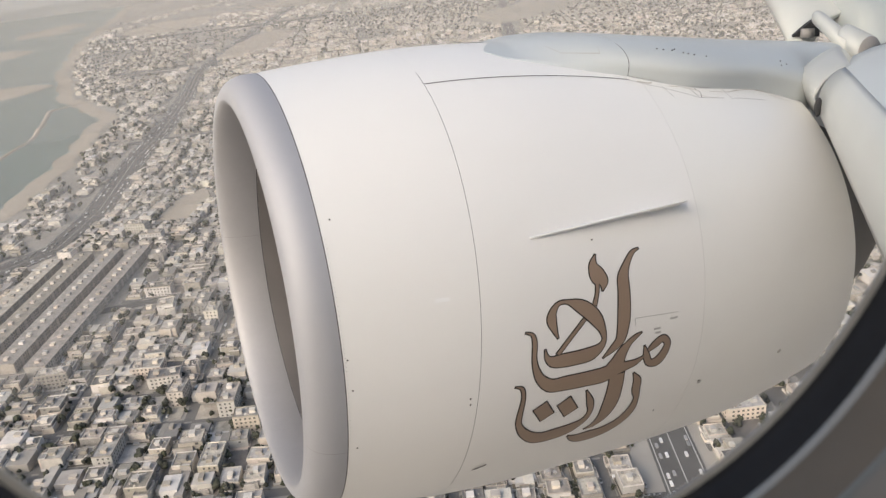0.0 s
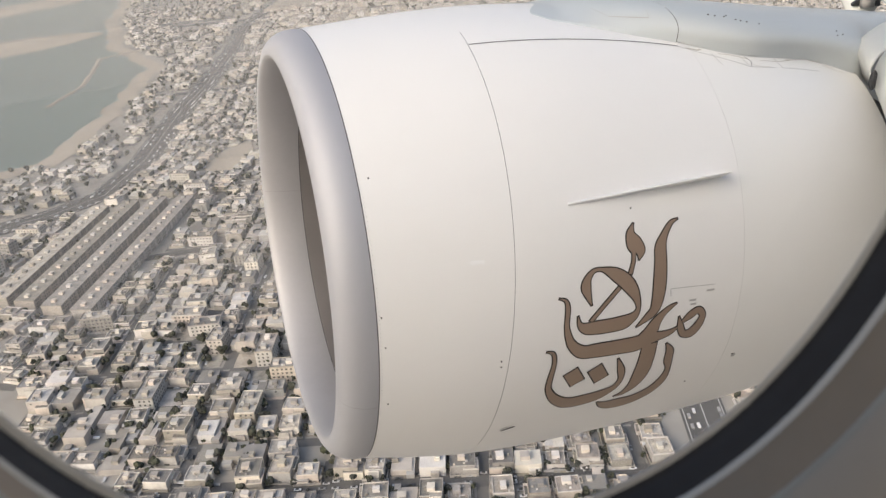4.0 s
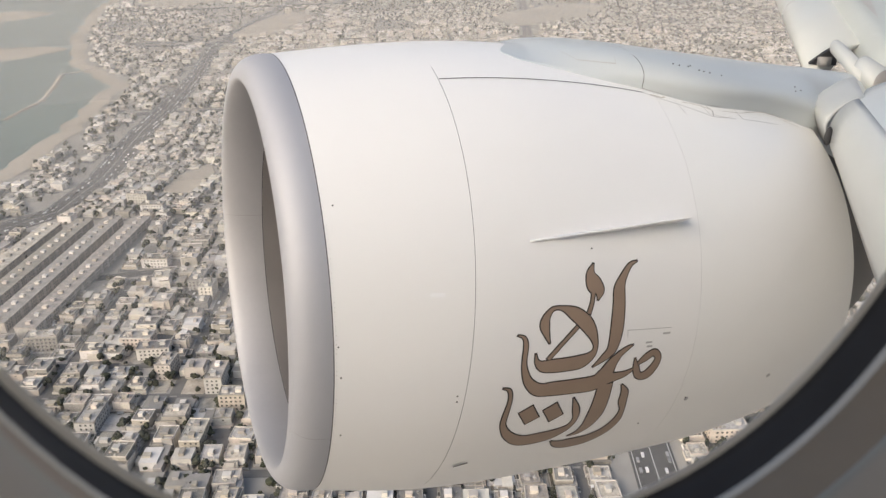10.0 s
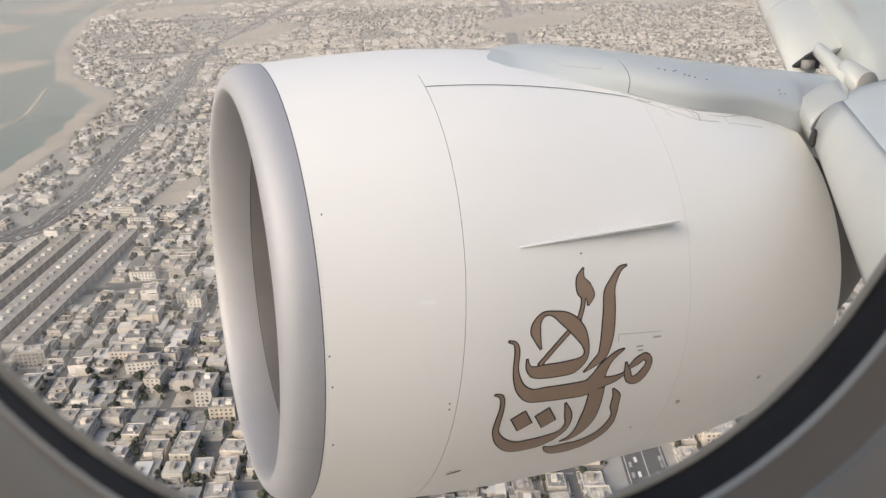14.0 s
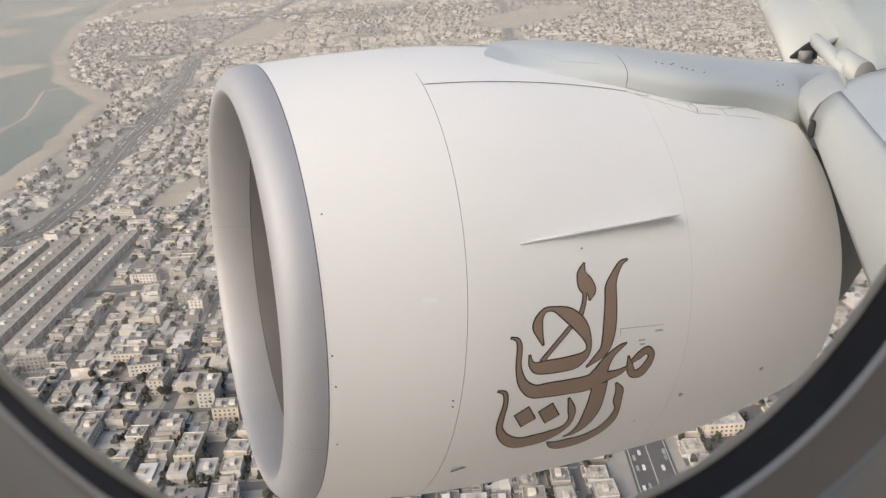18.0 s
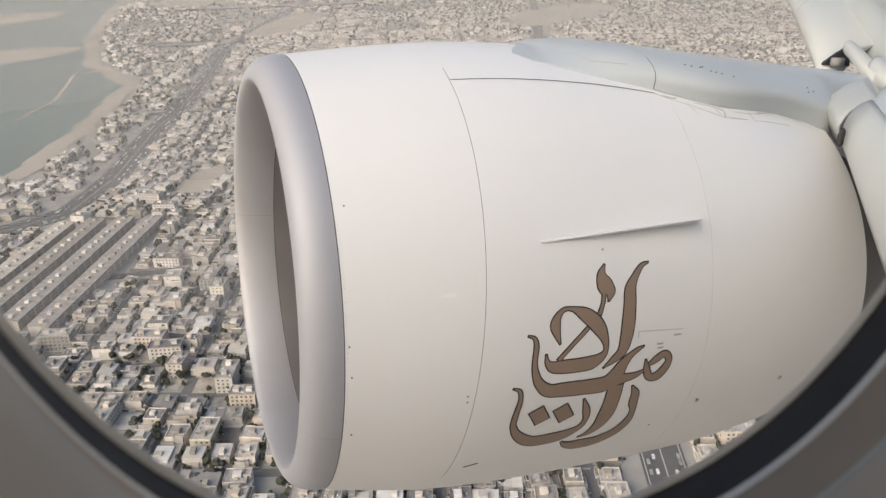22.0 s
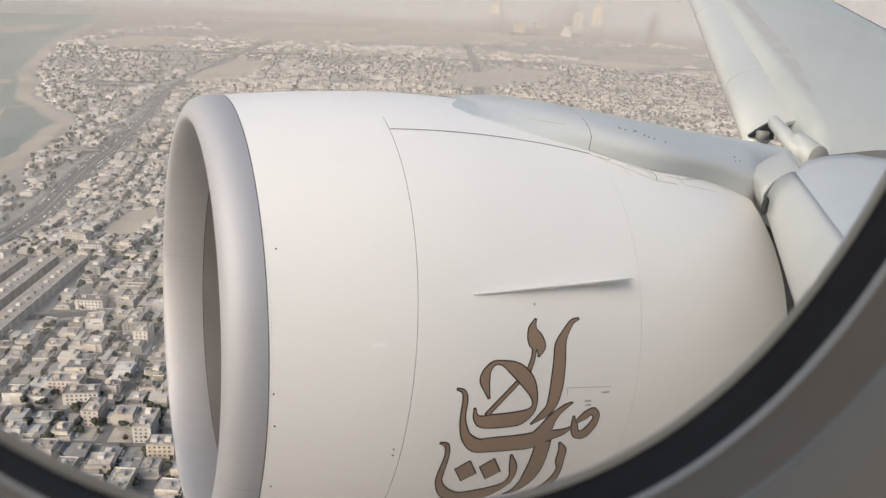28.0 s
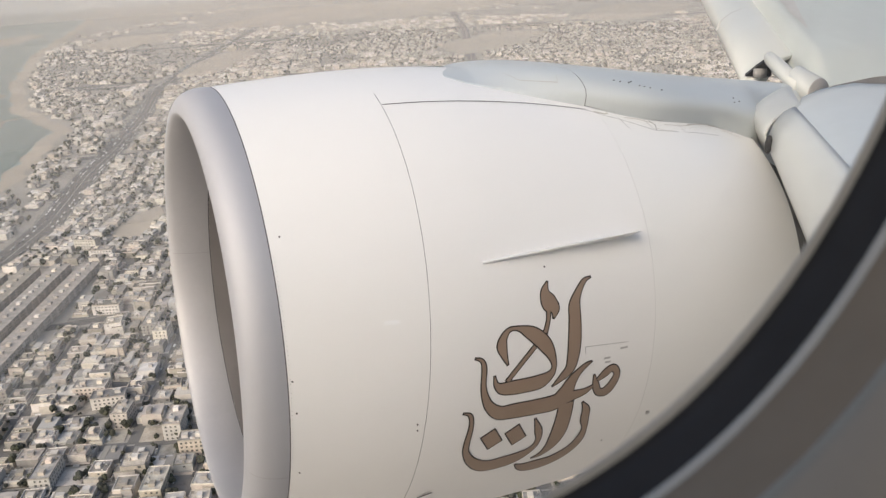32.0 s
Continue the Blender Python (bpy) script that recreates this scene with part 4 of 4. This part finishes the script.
def villa(kind):
    """A house of several stacked volumes with parapets, a yard wall and a few openings."""
    w, d, h = rng.uniform(12.5, 16.0), rng.uniform(11.5, 15.0), rng.choice((3.6, 4.2, 6.2, 6.8, 7.4))
    if kind % 6 == 5:
        w, d, h = rng.uniform(15, 18), rng.uniform(13, 16), rng.uniform(8, 10)
    ob = thing("villa", "flat-roofed rendered house with parapets and a walled yard", "house", "villas", place=Matrix.Translation((0, 0, -50)))
    vols = [(0, 0, w, d, 0, h)]
    vols.append((rng.choice((-1, 1)) * w * 0.32, rng.choice((-1, 1)) * d * 0.3, w * rng.uniform(0.55, 0.9), d * rng.uniform(0.55, 0.9), 0, h * rng.uniform(0.45, 0.8)))
    vols.append((rng.choice((-1, 1)) * w * 0.45, rng.uniform(-3, 3), rng.uniform(4, 8), rng.uniform(5, 9), 0, h * rng.uniform(0.4, 1.1)))
    vols.append((rng.uniform(-2, 2), rng.uniform(-2, 2), rng.uniform(3.4, 5.5), rng.uniform(3.2, 5), h, h + 2.7))
    for i, (x, y, a, b, z0, z1) in enumerate(vols):
        top = part("wall" if i < 3 else "stair_tower", box_bm(x - a / 2, x + a / 2, y - b / 2, y + b / 2, z0, z1 + 0.012 * i), M_HOUSE, ob, smooth=False)
        if i < 3:
            bm = bmesh.new()
            for p, q, r, t in ((x - a / 2, x + a / 2, y - b / 2, y - b / 2 + .3), (x - a / 2, x + a / 2, y + b / 2 - .3, y + b / 2), (x - a / 2, x - a / 2 + .3, y - b / 2 + .3, y + b / 2 - .3), (x + a / 2 - .3, x + a / 2, y - b / 2 + .3, y + b / 2 - .3)):
                bmesh.ops.create_cube(bm, size=1, matrix=Matrix.LocRotScale(((p + q) / 2, (r + t) / 2, z1 + 0.45), None, (q - p, t - r, 0.86)))
            part("parapet", bm, M_HOUSE, ob, smooth=False)
            part("roof", box_bm(x - a / 2 + .35, x + a / 2 - .35, y - b / 2 + .35, y + b / 2 - .35, z1, z1 + 0.10 + 0.02 * i), M_ROOF, ob, smooth=False)
    for k in range(2):
        x, y = rng.uniform(-w / 3, w / 3), rng.uniform(-d / 3, d / 3)
        part("water_tank", box_bm(x - .8, x + .8, y - .8, y + .8, h + 0.1, h + rng.uniform(1, 1.7), 0.15), M_ROOF, ob, smooth=False)
    for k in range(3):
        x, y = rng.uniform(-w / 2.6, w / 2.6), rng.uniform(-d / 2.6, d / 2.6)
        part("air_conditioner", box_bm(x - .6, x + .6, y - .45, y + .45, h + 0.1, h + 1.0), M_HOUSE, ob, smooth=False)
    bw, bd = rng.uniform(8.2, 8.9), rng.uniform(7.8, 8.4)
    bm = bmesh.new()
    for p, q, r, t in ((-bw, bw, -bd, -bd + .3), (-bw, bw, bd - .3, bd), (-bw, -bw + .3, -bd + .3, bd - .3), (bw - .3, bw, -bd + .3, bd - .3)):
        bmesh.ops.create_cube(bm, size=1, matrix=Matrix.LocRotScale(((p + q) / 2, (r + t) / 2, 1.1), None, (q - p, t - r, 2.2)))
    part("yard_wall", bm, M_HOUSE, ob, smooth=False)
    for k in range(5):
        fl = rng.randrange(int(h // 3.3))
        z, u, ww, hh = 1.1 + fl * 3.4, rng.uniform(-0.38, 0.38), rng.uniform(0.5, 1.3), rng.uniform(1.0, 1.8)
        if k % 2:
            part("window", box_bm(u * w - ww, u * w + ww, -d / 2 - 0.05, -d / 2 + 0.1, z, z + hh), M_PANE, ob, smooth=False)
        else:
            e = 1 if k % 4 else -1
            part("window", box_bm(e * w / 2 - 0.08, e * w / 2 + 0.08, u * d - ww, u * d + ww, z, z + hh), M_PANE, ob, smooth=False)
    return ob


VILLAS = [villa(k) for k in range(12)]


def box8(cx, cy, w, d, z0, z1, turn):
    c, s = math.cos(turn), math.sin(turn)
    return [(cx + a * w / 2 * c - b * d / 2 * s, cy + a * w / 2 * s + b * d / 2 * c, z) for z in (z0, z1) for a, b in ((-1, -1), (1, -1), (1, 1), (-1, 1))]


def stuff(name, boxes, material, label, category, parent=None):
    v = [p for b in boxes for p in b]
    f = []
    for i in range(len(boxes)):
        k = 8 * i
        f += [(k + 4, k + 5, k + 6, k + 7), (k, k + 1, k + 5, k + 4), (k + 1, k + 2, k + 6, k + 5), (k + 2, k + 3, k + 7, k + 6), (k + 3, k, k + 4, k + 7)]
    ob = mesh_object(name, v, f, material, parent, smooth=False)
    if parent is not None:
        ob["label"], ob["kind"] = label, "stuff"
        return ob
    return tagged(ob, label, category, kind="stuff")


TERRACES = [(-146, 862, 215, 19), (-117, 852, 235, 19), (-89, 838, 252, 19), (-61, 822, 262, 19)]
trees, lots, lanes, cars, far_boxes, far_big, near_spots, seen_cells = [], [], [], [], [], [], [], {}

# districts: each has its own heading and plot size; their borders are streets
SEEDS = [(rng.uniform(-500, 4200), rng.uniform(200, 5000), GA + rng.gauss(0, 0.13), rng.uniform(16.8, 19.5), rng.random()) for k in range(130)]
SX = np.array([(a, b) for a, b, *c in SEEDS])


def district(x, y):
    d = np.hypot(SX[:, 0] - x, SX[:, 1] - y)
    k = np.argpartition(d, 2)[:2]
    k = k[np.argsort(d[k])]
    return int(k[0]), float(d[k[1]] - d[k[0]])


def free(x, y, r):
    """Whether nothing stands within r metres yet."""
    i, j = int(x // 20), int(y // 20)
    for a in (-1, 0, 1):
        for b in (-1, 0, 1):
            for px, py, pr in seen_cells.get((i + a, j + b), ()):
                if (px - x) ** 2 + (py - y) ** 2 < (r + pr) ** 2 * 0.55:
                    return False
    seen_cells.setdefault((i, j), []).append((x, y, r))
    return True


def in_view(x, y):
    dist, az = math.hypot(x, y), math.degrees(math.atan2(x, y))
    return 330 < dist < 4550 and -15 < az < 58 and not (12 < az < 46 and 620 < dist < 1350), dist, az


for k, (cx, cy, turn, pitch, style) in enumerate(SEEDS):
    n = int(540 / pitch)
    for iu in range(-n, n + 1):
        for iv in range(-n, n + 1):
            u, w = iu * pitch + (iu // 2) * 7.0, iv * (pitch - 1.5) + (iv // 5) * 8.0
            x, y = cx + u * math.cos(turn) - w * math.sin(turn), cy + u * math.sin(turn) + w * math.cos(turn)
            ok, dist, az = in_view(x, y)
            if not ok or (y > 1120 and x < shore_x(y) + 40):
                continue
            who, edge = district(x, y)
            if who != k:
                continue
            if edge < 7:
                lanes.append(box8(x, y, pitch * 1.3, pitch * 1.1, 0.02, rng.uniform(0.08, 0.24), turn))
                if rng.random() < 0.35:
                    trees.append((x + rng.uniform(-6, 6), y + rng.uniform(-6, 6), rng.uniform(2, 4)))
                continue
            if near_road(x, y, 7) or in_flat(x, y) or any(abs((x - a) * GU.x + (y - b) * GU.y) < l / 2 + 14 and abs((x - a) * GV.x + (y - b) * GV.y) < 18 for a, b, l, e in TERRACES):
                continue
            q = noise.noise(Vector((x / 210, y / 210, 4.0)))
            shorezone = x < high_u(y) and y > 900
            if (dist > 2500 and q > 0.12) or (dist > 3300 and q > -0.25) or (dist > 1300 and q > 0.40) or q > 0.62 or (shorezone and rng.random() < 0.45) or rng.random() < 0.03:
                if rng.random() < 0.6:
                    trees.append((x + rng.uniform(-9, 9), y + rng.uniform(-9, 9), rng.uniform(2.5, 5.0)))
                continue
            if dist < 3000:
                off = (pitch / 2 + 4.0) * (-1 if iu % 2 == 0 else 1)
                if iu % 2 == 0:
                    lanes.append(box8(x + off * math.cos(turn), y + off * math.sin(turn), 8.2, pitch + 1, 0.02, 0.10 + 0.1 * rng.random(), turn))
                if iv % 5 == 0:
                    lanes.append(box8(x + (pitch / 2 + 3.9) * math.sin(turn), y - (pitch / 2 + 3.9) * math.cos(turn), pitch * 1.25, 8.6, 0.02, 0.08 + 0.1 * rng.random(), turn))
            x, y = x + rng.uniform(-2.3, 2.3), y + rng.uniform(-2.3, 2.3)
            if not free(x, y, 7.0):
                continue
            if dist < 2600:
                lots.append(box8(x, y, pitch * 0.98, (pitch - 1.5) * 0.98, 0.05, rng.uniform(0.26, 0.4), turn))
            face = turn + rng.choice((0, 1, 2, 3)) * math.pi / 2 + rng.gauss(0, 0.05)
            if (dist < 1050 and az < 4 or dist < 560) and rng.random() < 0.8:
                near_spots.append((dist, x, y, face))
            else:
                big = style < 0.2 and rng.random() < 0.45
                w, d = (rng.uniform(16, 24), rng.uniform(14, 21)) if big else (rng.uniform(11.5, 17.5), rng.uniform(11, 17))
                h = rng.uniform(8, 13) if big else rng.choice((3.8, 4.6, 6.4, 7.0, 8.6)) * rng.uniform(0.9, 1.1)
                a, b = rng.uniform(-3, 3), rng.uniform(-3, 3)
                far_boxes.append(box8(x + a, y + b, w, d, 0, h, turn))
                if dist < 2700:
                    far_boxes.append(box8(x + a + rng.uniform(-4, 4), y + b + rng.uniform(-4, 4), rng.uniform(3, 7), rng.uniform(3, 6), h, h + rng.uniform(1.5, 3.2), turn))
                    far_boxes.append(box8(x - a * 1.5, y - b * 1.5, w * rng.uniform(1.0, 1.6), rng.uniform(4, 8), 0, rng.uniform(3.2, 6.5), turn))
                    if rng.random() < 0.5:
                        far_boxes.append(box8(x + a * 2, y + b * 2, rng.uniform(5, 9), d * rng.uniform(1.0, 1.5), 0, h * rng.uniform(0.4, 0.8), turn))
            for e in range(rng.choice((1, 2, 2, 3, 3, 5)) if dist < 1400 else rng.choice((1, 1, 2, 3))):
                a = rng.uniform(0, 6.28)
                trees.append((x + 10.5 * math.cos(a), y + 10.5 * math.sin(a), rng.uniform(1.8, 4.2) if dist < 1400 else rng.uniform(2.5, 5.0)))
            if dist < 1900 and rng.random() < 0.8:
                for e in range(rng.choice((1, 2, 3))):
                    cars.append((x + rng.uniform(-14, 14), y + rng.uniform(-14, 14), face))
near_spots.sort()


def apartment_block():
    """A three or four storey block with a parapet, roof huts and rows of windows."""
    w, d, n = rng.uniform(19, 27), rng.uniform(13, 16), rng.choice((3, 4))
    h = 3.3 * n
    ob = thing("apartment_block", "pale rendered apartment block, flat roof with huts", "building", "apartment blocks", place=Matrix.Translation((0, 0, -50)))
    part("wall", box_bm(-w / 2, w / 2, -d / 2, d / 2, 0, h), M_HOUSE, ob, smooth=False)
    part("roof", box_bm(-w / 2 + .3, w / 2 - .3, -d / 2 + .3, d / 2 - .3, h, h + 0.15), M_ROOF, ob, smooth=False)
    bm = bmesh.new()
    for p, q, r, t in ((-w / 2, w / 2, -d / 2, -d / 2 + .3), (-w / 2, w / 2, d / 2 - .3, d / 2), (-w / 2, -w / 2 + .3, -d / 2 + .3, d / 2 - .3), (w / 2 - .3, w / 2, -d / 2 + .3, d / 2 - .3)):
        bmesh.ops.create_cube(bm, size=1, matrix=Matrix.LocRotScale(((p + q) / 2, (r + t) / 2, h + 0.5), None, (q - p, t - r, 0.98)))
    part("parapet", bm, M_HOUSE, ob, smooth=False)
    for k in (-0.27, 0.24):
        part("stair_tower", box_bm(k * w - 2.2, k * w + 2.2, -2.5, 1.5, h + .15, h + 2.9), M_HOUSE, ob, smooth=False)
    for k in range(4):
        x, y = rng.uniform(-w / 2.4, w / 2.4), rng.choice((-1, 1)) * rng.uniform(3.2, d / 2 - 1.4)
        part("water_tank", box_bm(x - .9, x + .9, y - .8, y + .8, h + 0.15, h + rng.uniform(1, 1.8), 0.15), M_ROOF, ob, smooth=False)
    bx = []
    for fl in range(n):
        for e in (-1, 1):
            for k in range(int(w / 3.4)):
                bx.append(box8(-w / 2 + (k + 0.7) * 3.4, e * d / 2, 1.5, 0.16, 1 + fl * 3.3, 2.5 + fl * 3.3, 0))
            for k in range(int(d / 3.6)):
                bx.append(box8(e * w / 2, -d / 2 + (k + 0.7) * 3.6, 0.16, 1.4, 1 + fl * 3.3, 2.5 + fl * 3.3, 0))
    stuff("windows", bx, M_PANE, "rows of dark windows", "", ob)
    return ob


BLOCKS, taken = [apartment_block() for k in range(4)], []
for i, (dist, x, y, turn) in enumerate(near_spots):
    if i % 11 == 5 and len(taken) < 26 and dist > 430:
        taken.append((x, y))
        copy_thing(BLOCKS[len(taken) % 4], Matrix.Translation((x, y, 0)) @ Matrix.Rotation(turn, 4, "Z"))
near_spots = [p for p in near_spots if all(math.hypot(p[1] - a, p[2] - b) > 19 for a, b in taken)]
for ob in BLOCKS:
    for o in (*ob.children_recursive, ob):
        bpy.data.objects.remove(o)
for i, (dist, x, y, turn) in enumerate(near_spots[:265]):
    copy_thing(VILLAS[i % 12], Matrix.Translation((x, y, 0)) @ Matrix.Rotation(turn, 4, "Z"))
for dist, x, y, turn in near_spots[265:]:
    w, d, h, a = rng.uniform(12, 17), rng.uniform(11, 16), rng.choice((3.8, 4.4, 6.4, 7.0)), rng.uniform(-2, 2)
    far_boxes += [box8(x, y, w, d, 0, h, turn), box8(x + a, y - a, rng.uniform(3, 6), rng.uniform(3, 5), h, h + 2.6, turn), box8(x - a, y + 2 * a, w * 1.35, rng.uniform(4, 7), 0, rng.uniform(2.5, 4), turn), box8(x + 2 * a, y + a, rng.uniform(4, 7), d * 1.3, 0, h * 0.6, turn)]
for ob in VILLAS:
    for o in (*ob.children_recursive, ob):
        bpy.data.objects.remove(o)
M_LOT = mat("yards and lots", (0.385, 0.355, 0.31), 0.9, vary=0.55, scale=0.08, fine=0.6, per="island", spread=0.6)
stuff("far_houses", far_boxes, M_BLOCK, "countless flat-roofed beige houses across the city", "houses")
stuff("yards", lots, M_LOT, "dusty yards and paved lots between the houses", "yards")
stuff("side_streets", lanes, M_ASPH, "narrow dark asphalt side streets", "streets")


def terrace(cx, cy, length, width):
    ob = thing("apartment_terrace", "long flat-roofed apartment terrace, pale render, three storeys", "building", "apartment terraces", place=Matrix.Translation((cx, cy, 0)) @ Matrix.Rotation(GA, 4, "Z"))
    h = 9.6
    part("wall", box_bm(-length / 2, length / 2, -width / 2, width / 2, 0, h), M_HOUSE, ob, smooth=False)
    part("roof", box_bm(-length / 2 - .4, length / 2 + .4, -width / 2 - .4, width / 2 + .4, h, h + 0.7), M_ROOF, ob, smooth=False)
    n = int(length / 14)
    bx = []
    for i in range(n):
        px = -length / 2 + (i + 0.5) * length / n
        part("roof_hut", box_bm(px - 2, px + 2, -2, 2, h + .7, h + 3), M_HOUSE, ob, smooth=False)
        for fl in range(3):
            for e in (-1, 1):
                for k in (-3.4, 0, 3.4):
                    bx.append(box8(px + k, e * width / 2, 1.7, 0.16, 1 + fl * 3.1, 2.7 + fl * 3.1, 0))
    stuff("windows", bx, M_PANE, "rows of dark windows", "", ob)
    return ob


for t in TERRACES:
    terrace(*t)

# traffic and parked cars
for pts, w in ROADS[:3]:
    for a, b in zip(pts, pts[1:]):
        a, b = Vector(a), Vector(b)
        d = (b - a).normalized()
        for k in range(int((b - a).length / 9)):
            for lane in (-0.36, -0.22, 0.2, 0.34):
                if rng.random() < 0.45:
                    p = a + d * (k * 9 + rng.uniform(0, 5)) + Vector((-d.y, d.x)) * lane * w
                    cars.append((p.x, p.y, math.atan2(d.y, d.x)))
for i in range(6):
    for k in range(22):
        p = Vector((268, 300)) + GU * (i * 11.0) + GV * (-26 - k * 2.9)
        if rng.random() < 0.8:
            cars.append((p.x, p.y, GA))


def car_model():
    ob = thing("parked_car", "small saloon car on the street", "car", "cars", place=Matrix.Translation((0, 0, -50)))
    part("body", box_bm(-2.25, 2.25, -0.9, 0.9, 0.35, 0.95, 0.12), M_CAR, ob, smooth=False)
    part("cabin", box_bm(-1.2, 1.0, -0.78, 0.78, 0.95, 1.45, 0.2), M_PANE, ob, "dark glazed cabin", smooth=False)
    for a in (-1.4, 1.4):
        for b in (-0.85, 0.85):
            bm = bmesh.new()
            bmesh.ops.create_cone(bm, cap_ends=True, segments=10, radius1=0.33, radius2=0.33, depth=0.2, matrix=Matrix.Translation((a, b, 0.33)) @ Matrix.Rotation(radians(90), 4, "X"))
            part("wheel", bm, M_DARK, ob, smooth=False)
    return ob


first = car_model()
cars = [c for c in cars if in_view(c[0], c[1])[0]]
cars.sort(key=lambda c: math.hypot(c[0], c[1]))
for x, y, a in cars[:225]:
    copy_thing(first, Matrix.Translation((x, y, 0.3)) @ Matrix.Rotation(a, 4, "Z"))
for o in (*first.children_recursive, first):
    bpy.data.objects.remove(o)
M_CARS = mat("far car paint", (0.42, 0.42, 0.42), 0.4, vary=0.05, per="island", spread=0.9)
stuff("far_traffic", [box8(x, y, 4.5, 1.8, 0.4, 1.5, a) for x, y, a in cars[225:]], M_CARS, "tiny far cars along the streets", "cars")

# trees: joined clumps, each an uneven heap of leaves with a trunk
ico = bmesh.new()
bmesh.ops.create_icosphere(ico, subdivisions=1, radius=1)
IV, IF = [v.co.copy() for v in ico.verts], [tuple(v.index for v in f.verts) for f in ico.faces]
ico.free()


def clumps(x, y, r, seed):
    rnd = random.Random(seed)
    v, f = [], []
    for k in range(4):
        c = Vector((x + rnd.uniform(-.6, .6) * r, y + rnd.uniform(-.6, .6) * r, r * rnd.uniform(0.9, 1.7)))
        s = r * rnd.uniform(0.4, 0.75)
        b = len(v)
        v += [tuple(c + p * s * rnd.uniform(0.7, 1.25)) for p in IV]
        f += [tuple(b + i for i in t) for t in IF]
    return v, f


tv, tf = [], []
for i, (x, y, r) in enumerate(sorted(trees, key=lambda t: t[0] ** 2 + t[1] ** 2)[:15000]):
    if math.hypot(x, y) > 3200:
        continue
    v, f = clumps(x, y, r, i)
    b = len(tv)
    tv += v
    tf += [tuple(b + k for k in t) for t in f]
tagged(mesh_object("city_trees", tv, tf, M_LEAF, smooth=False), "dusty dark green trees between the houses", "trees", kind="stuff")

# far towers in the haze
for i in range(26):
    a = radians(27 + rng.uniform(0, 21))
    r = rng.uniform(4150, 4650)
    h, w, d = rng.choice((35, 50, 60, 80, 110, 150)) * rng.uniform(0.9, 1.1), rng.uniform(15, 30), rng.uniform(13, 24)
    ob = thing("tower_block", "distant pale high-rise tower in the haze", "building", "far towers", place=Matrix.Translation((r * math.sin(a), r * math.cos(a), 0)) @ Matrix.Rotation(-a, 4, "Z"))
    part("shaft", box_bm(-w, w, -d, d, 0, h), M_HOUSE, ob, smooth=False)
    part("setback", box_bm(-w * 0.6, w * 0.7, -d * 0.7, d * 0.7, h, h + rng.uniform(6, 22)), M_HOUSE, ob, smooth=False)
    part("podium", box_bm(-w * 1.5, w * 1.7, -d * 1.4, d * 1.4, 0, rng.uniform(10, 18)), M_ROOF, ob, smooth=False)

# ---- haze imitated by translucent shells, and a glowing wall behind them ----
M_VEIL = bpy.data.materials.new("haze imitation shell")
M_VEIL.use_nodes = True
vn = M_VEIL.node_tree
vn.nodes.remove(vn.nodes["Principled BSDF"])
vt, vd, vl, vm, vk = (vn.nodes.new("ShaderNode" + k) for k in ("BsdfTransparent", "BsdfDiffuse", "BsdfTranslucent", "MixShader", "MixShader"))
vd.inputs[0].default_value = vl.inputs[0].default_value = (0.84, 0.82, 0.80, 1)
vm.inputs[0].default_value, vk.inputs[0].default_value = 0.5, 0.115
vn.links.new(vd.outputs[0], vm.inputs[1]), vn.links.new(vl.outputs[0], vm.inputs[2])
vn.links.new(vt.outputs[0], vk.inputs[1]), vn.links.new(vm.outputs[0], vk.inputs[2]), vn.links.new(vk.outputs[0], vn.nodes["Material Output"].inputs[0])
# the shells lean outward to catch more sun, which brightens the imitated haze
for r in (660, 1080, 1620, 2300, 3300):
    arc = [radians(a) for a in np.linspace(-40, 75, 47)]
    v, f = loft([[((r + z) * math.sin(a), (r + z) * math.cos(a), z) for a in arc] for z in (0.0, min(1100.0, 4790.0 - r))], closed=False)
    tagged(mesh_object("haze_veil", v, f, M_VEIL), "translucent pale shell imitating haze", "haze", kind="structure")
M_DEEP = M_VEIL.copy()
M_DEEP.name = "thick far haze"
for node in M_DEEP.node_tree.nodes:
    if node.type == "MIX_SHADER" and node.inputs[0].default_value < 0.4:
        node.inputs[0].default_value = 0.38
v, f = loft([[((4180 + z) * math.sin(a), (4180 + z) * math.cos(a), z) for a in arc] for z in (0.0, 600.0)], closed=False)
tagged(mesh_object("haze_veil", v, f, M_DEEP), "denser translucent shell imitating far haze", "haze", kind="structure")
# backdrop glows by itself: the brightness of far haze is put into it
M_FAR = bpy.data.materials.new("glowing haze wall")
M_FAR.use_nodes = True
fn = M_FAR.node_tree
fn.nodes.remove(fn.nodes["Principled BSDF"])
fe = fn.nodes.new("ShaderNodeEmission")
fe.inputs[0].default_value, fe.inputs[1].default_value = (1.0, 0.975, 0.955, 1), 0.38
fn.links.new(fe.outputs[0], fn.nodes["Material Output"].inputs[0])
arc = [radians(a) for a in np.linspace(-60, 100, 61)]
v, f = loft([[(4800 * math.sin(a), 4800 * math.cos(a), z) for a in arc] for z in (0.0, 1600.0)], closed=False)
tagged(mesh_object("backdrop", v, f, M_FAR), "glowing wall in the pale tone of far haze", "backdrop", kind="structure")
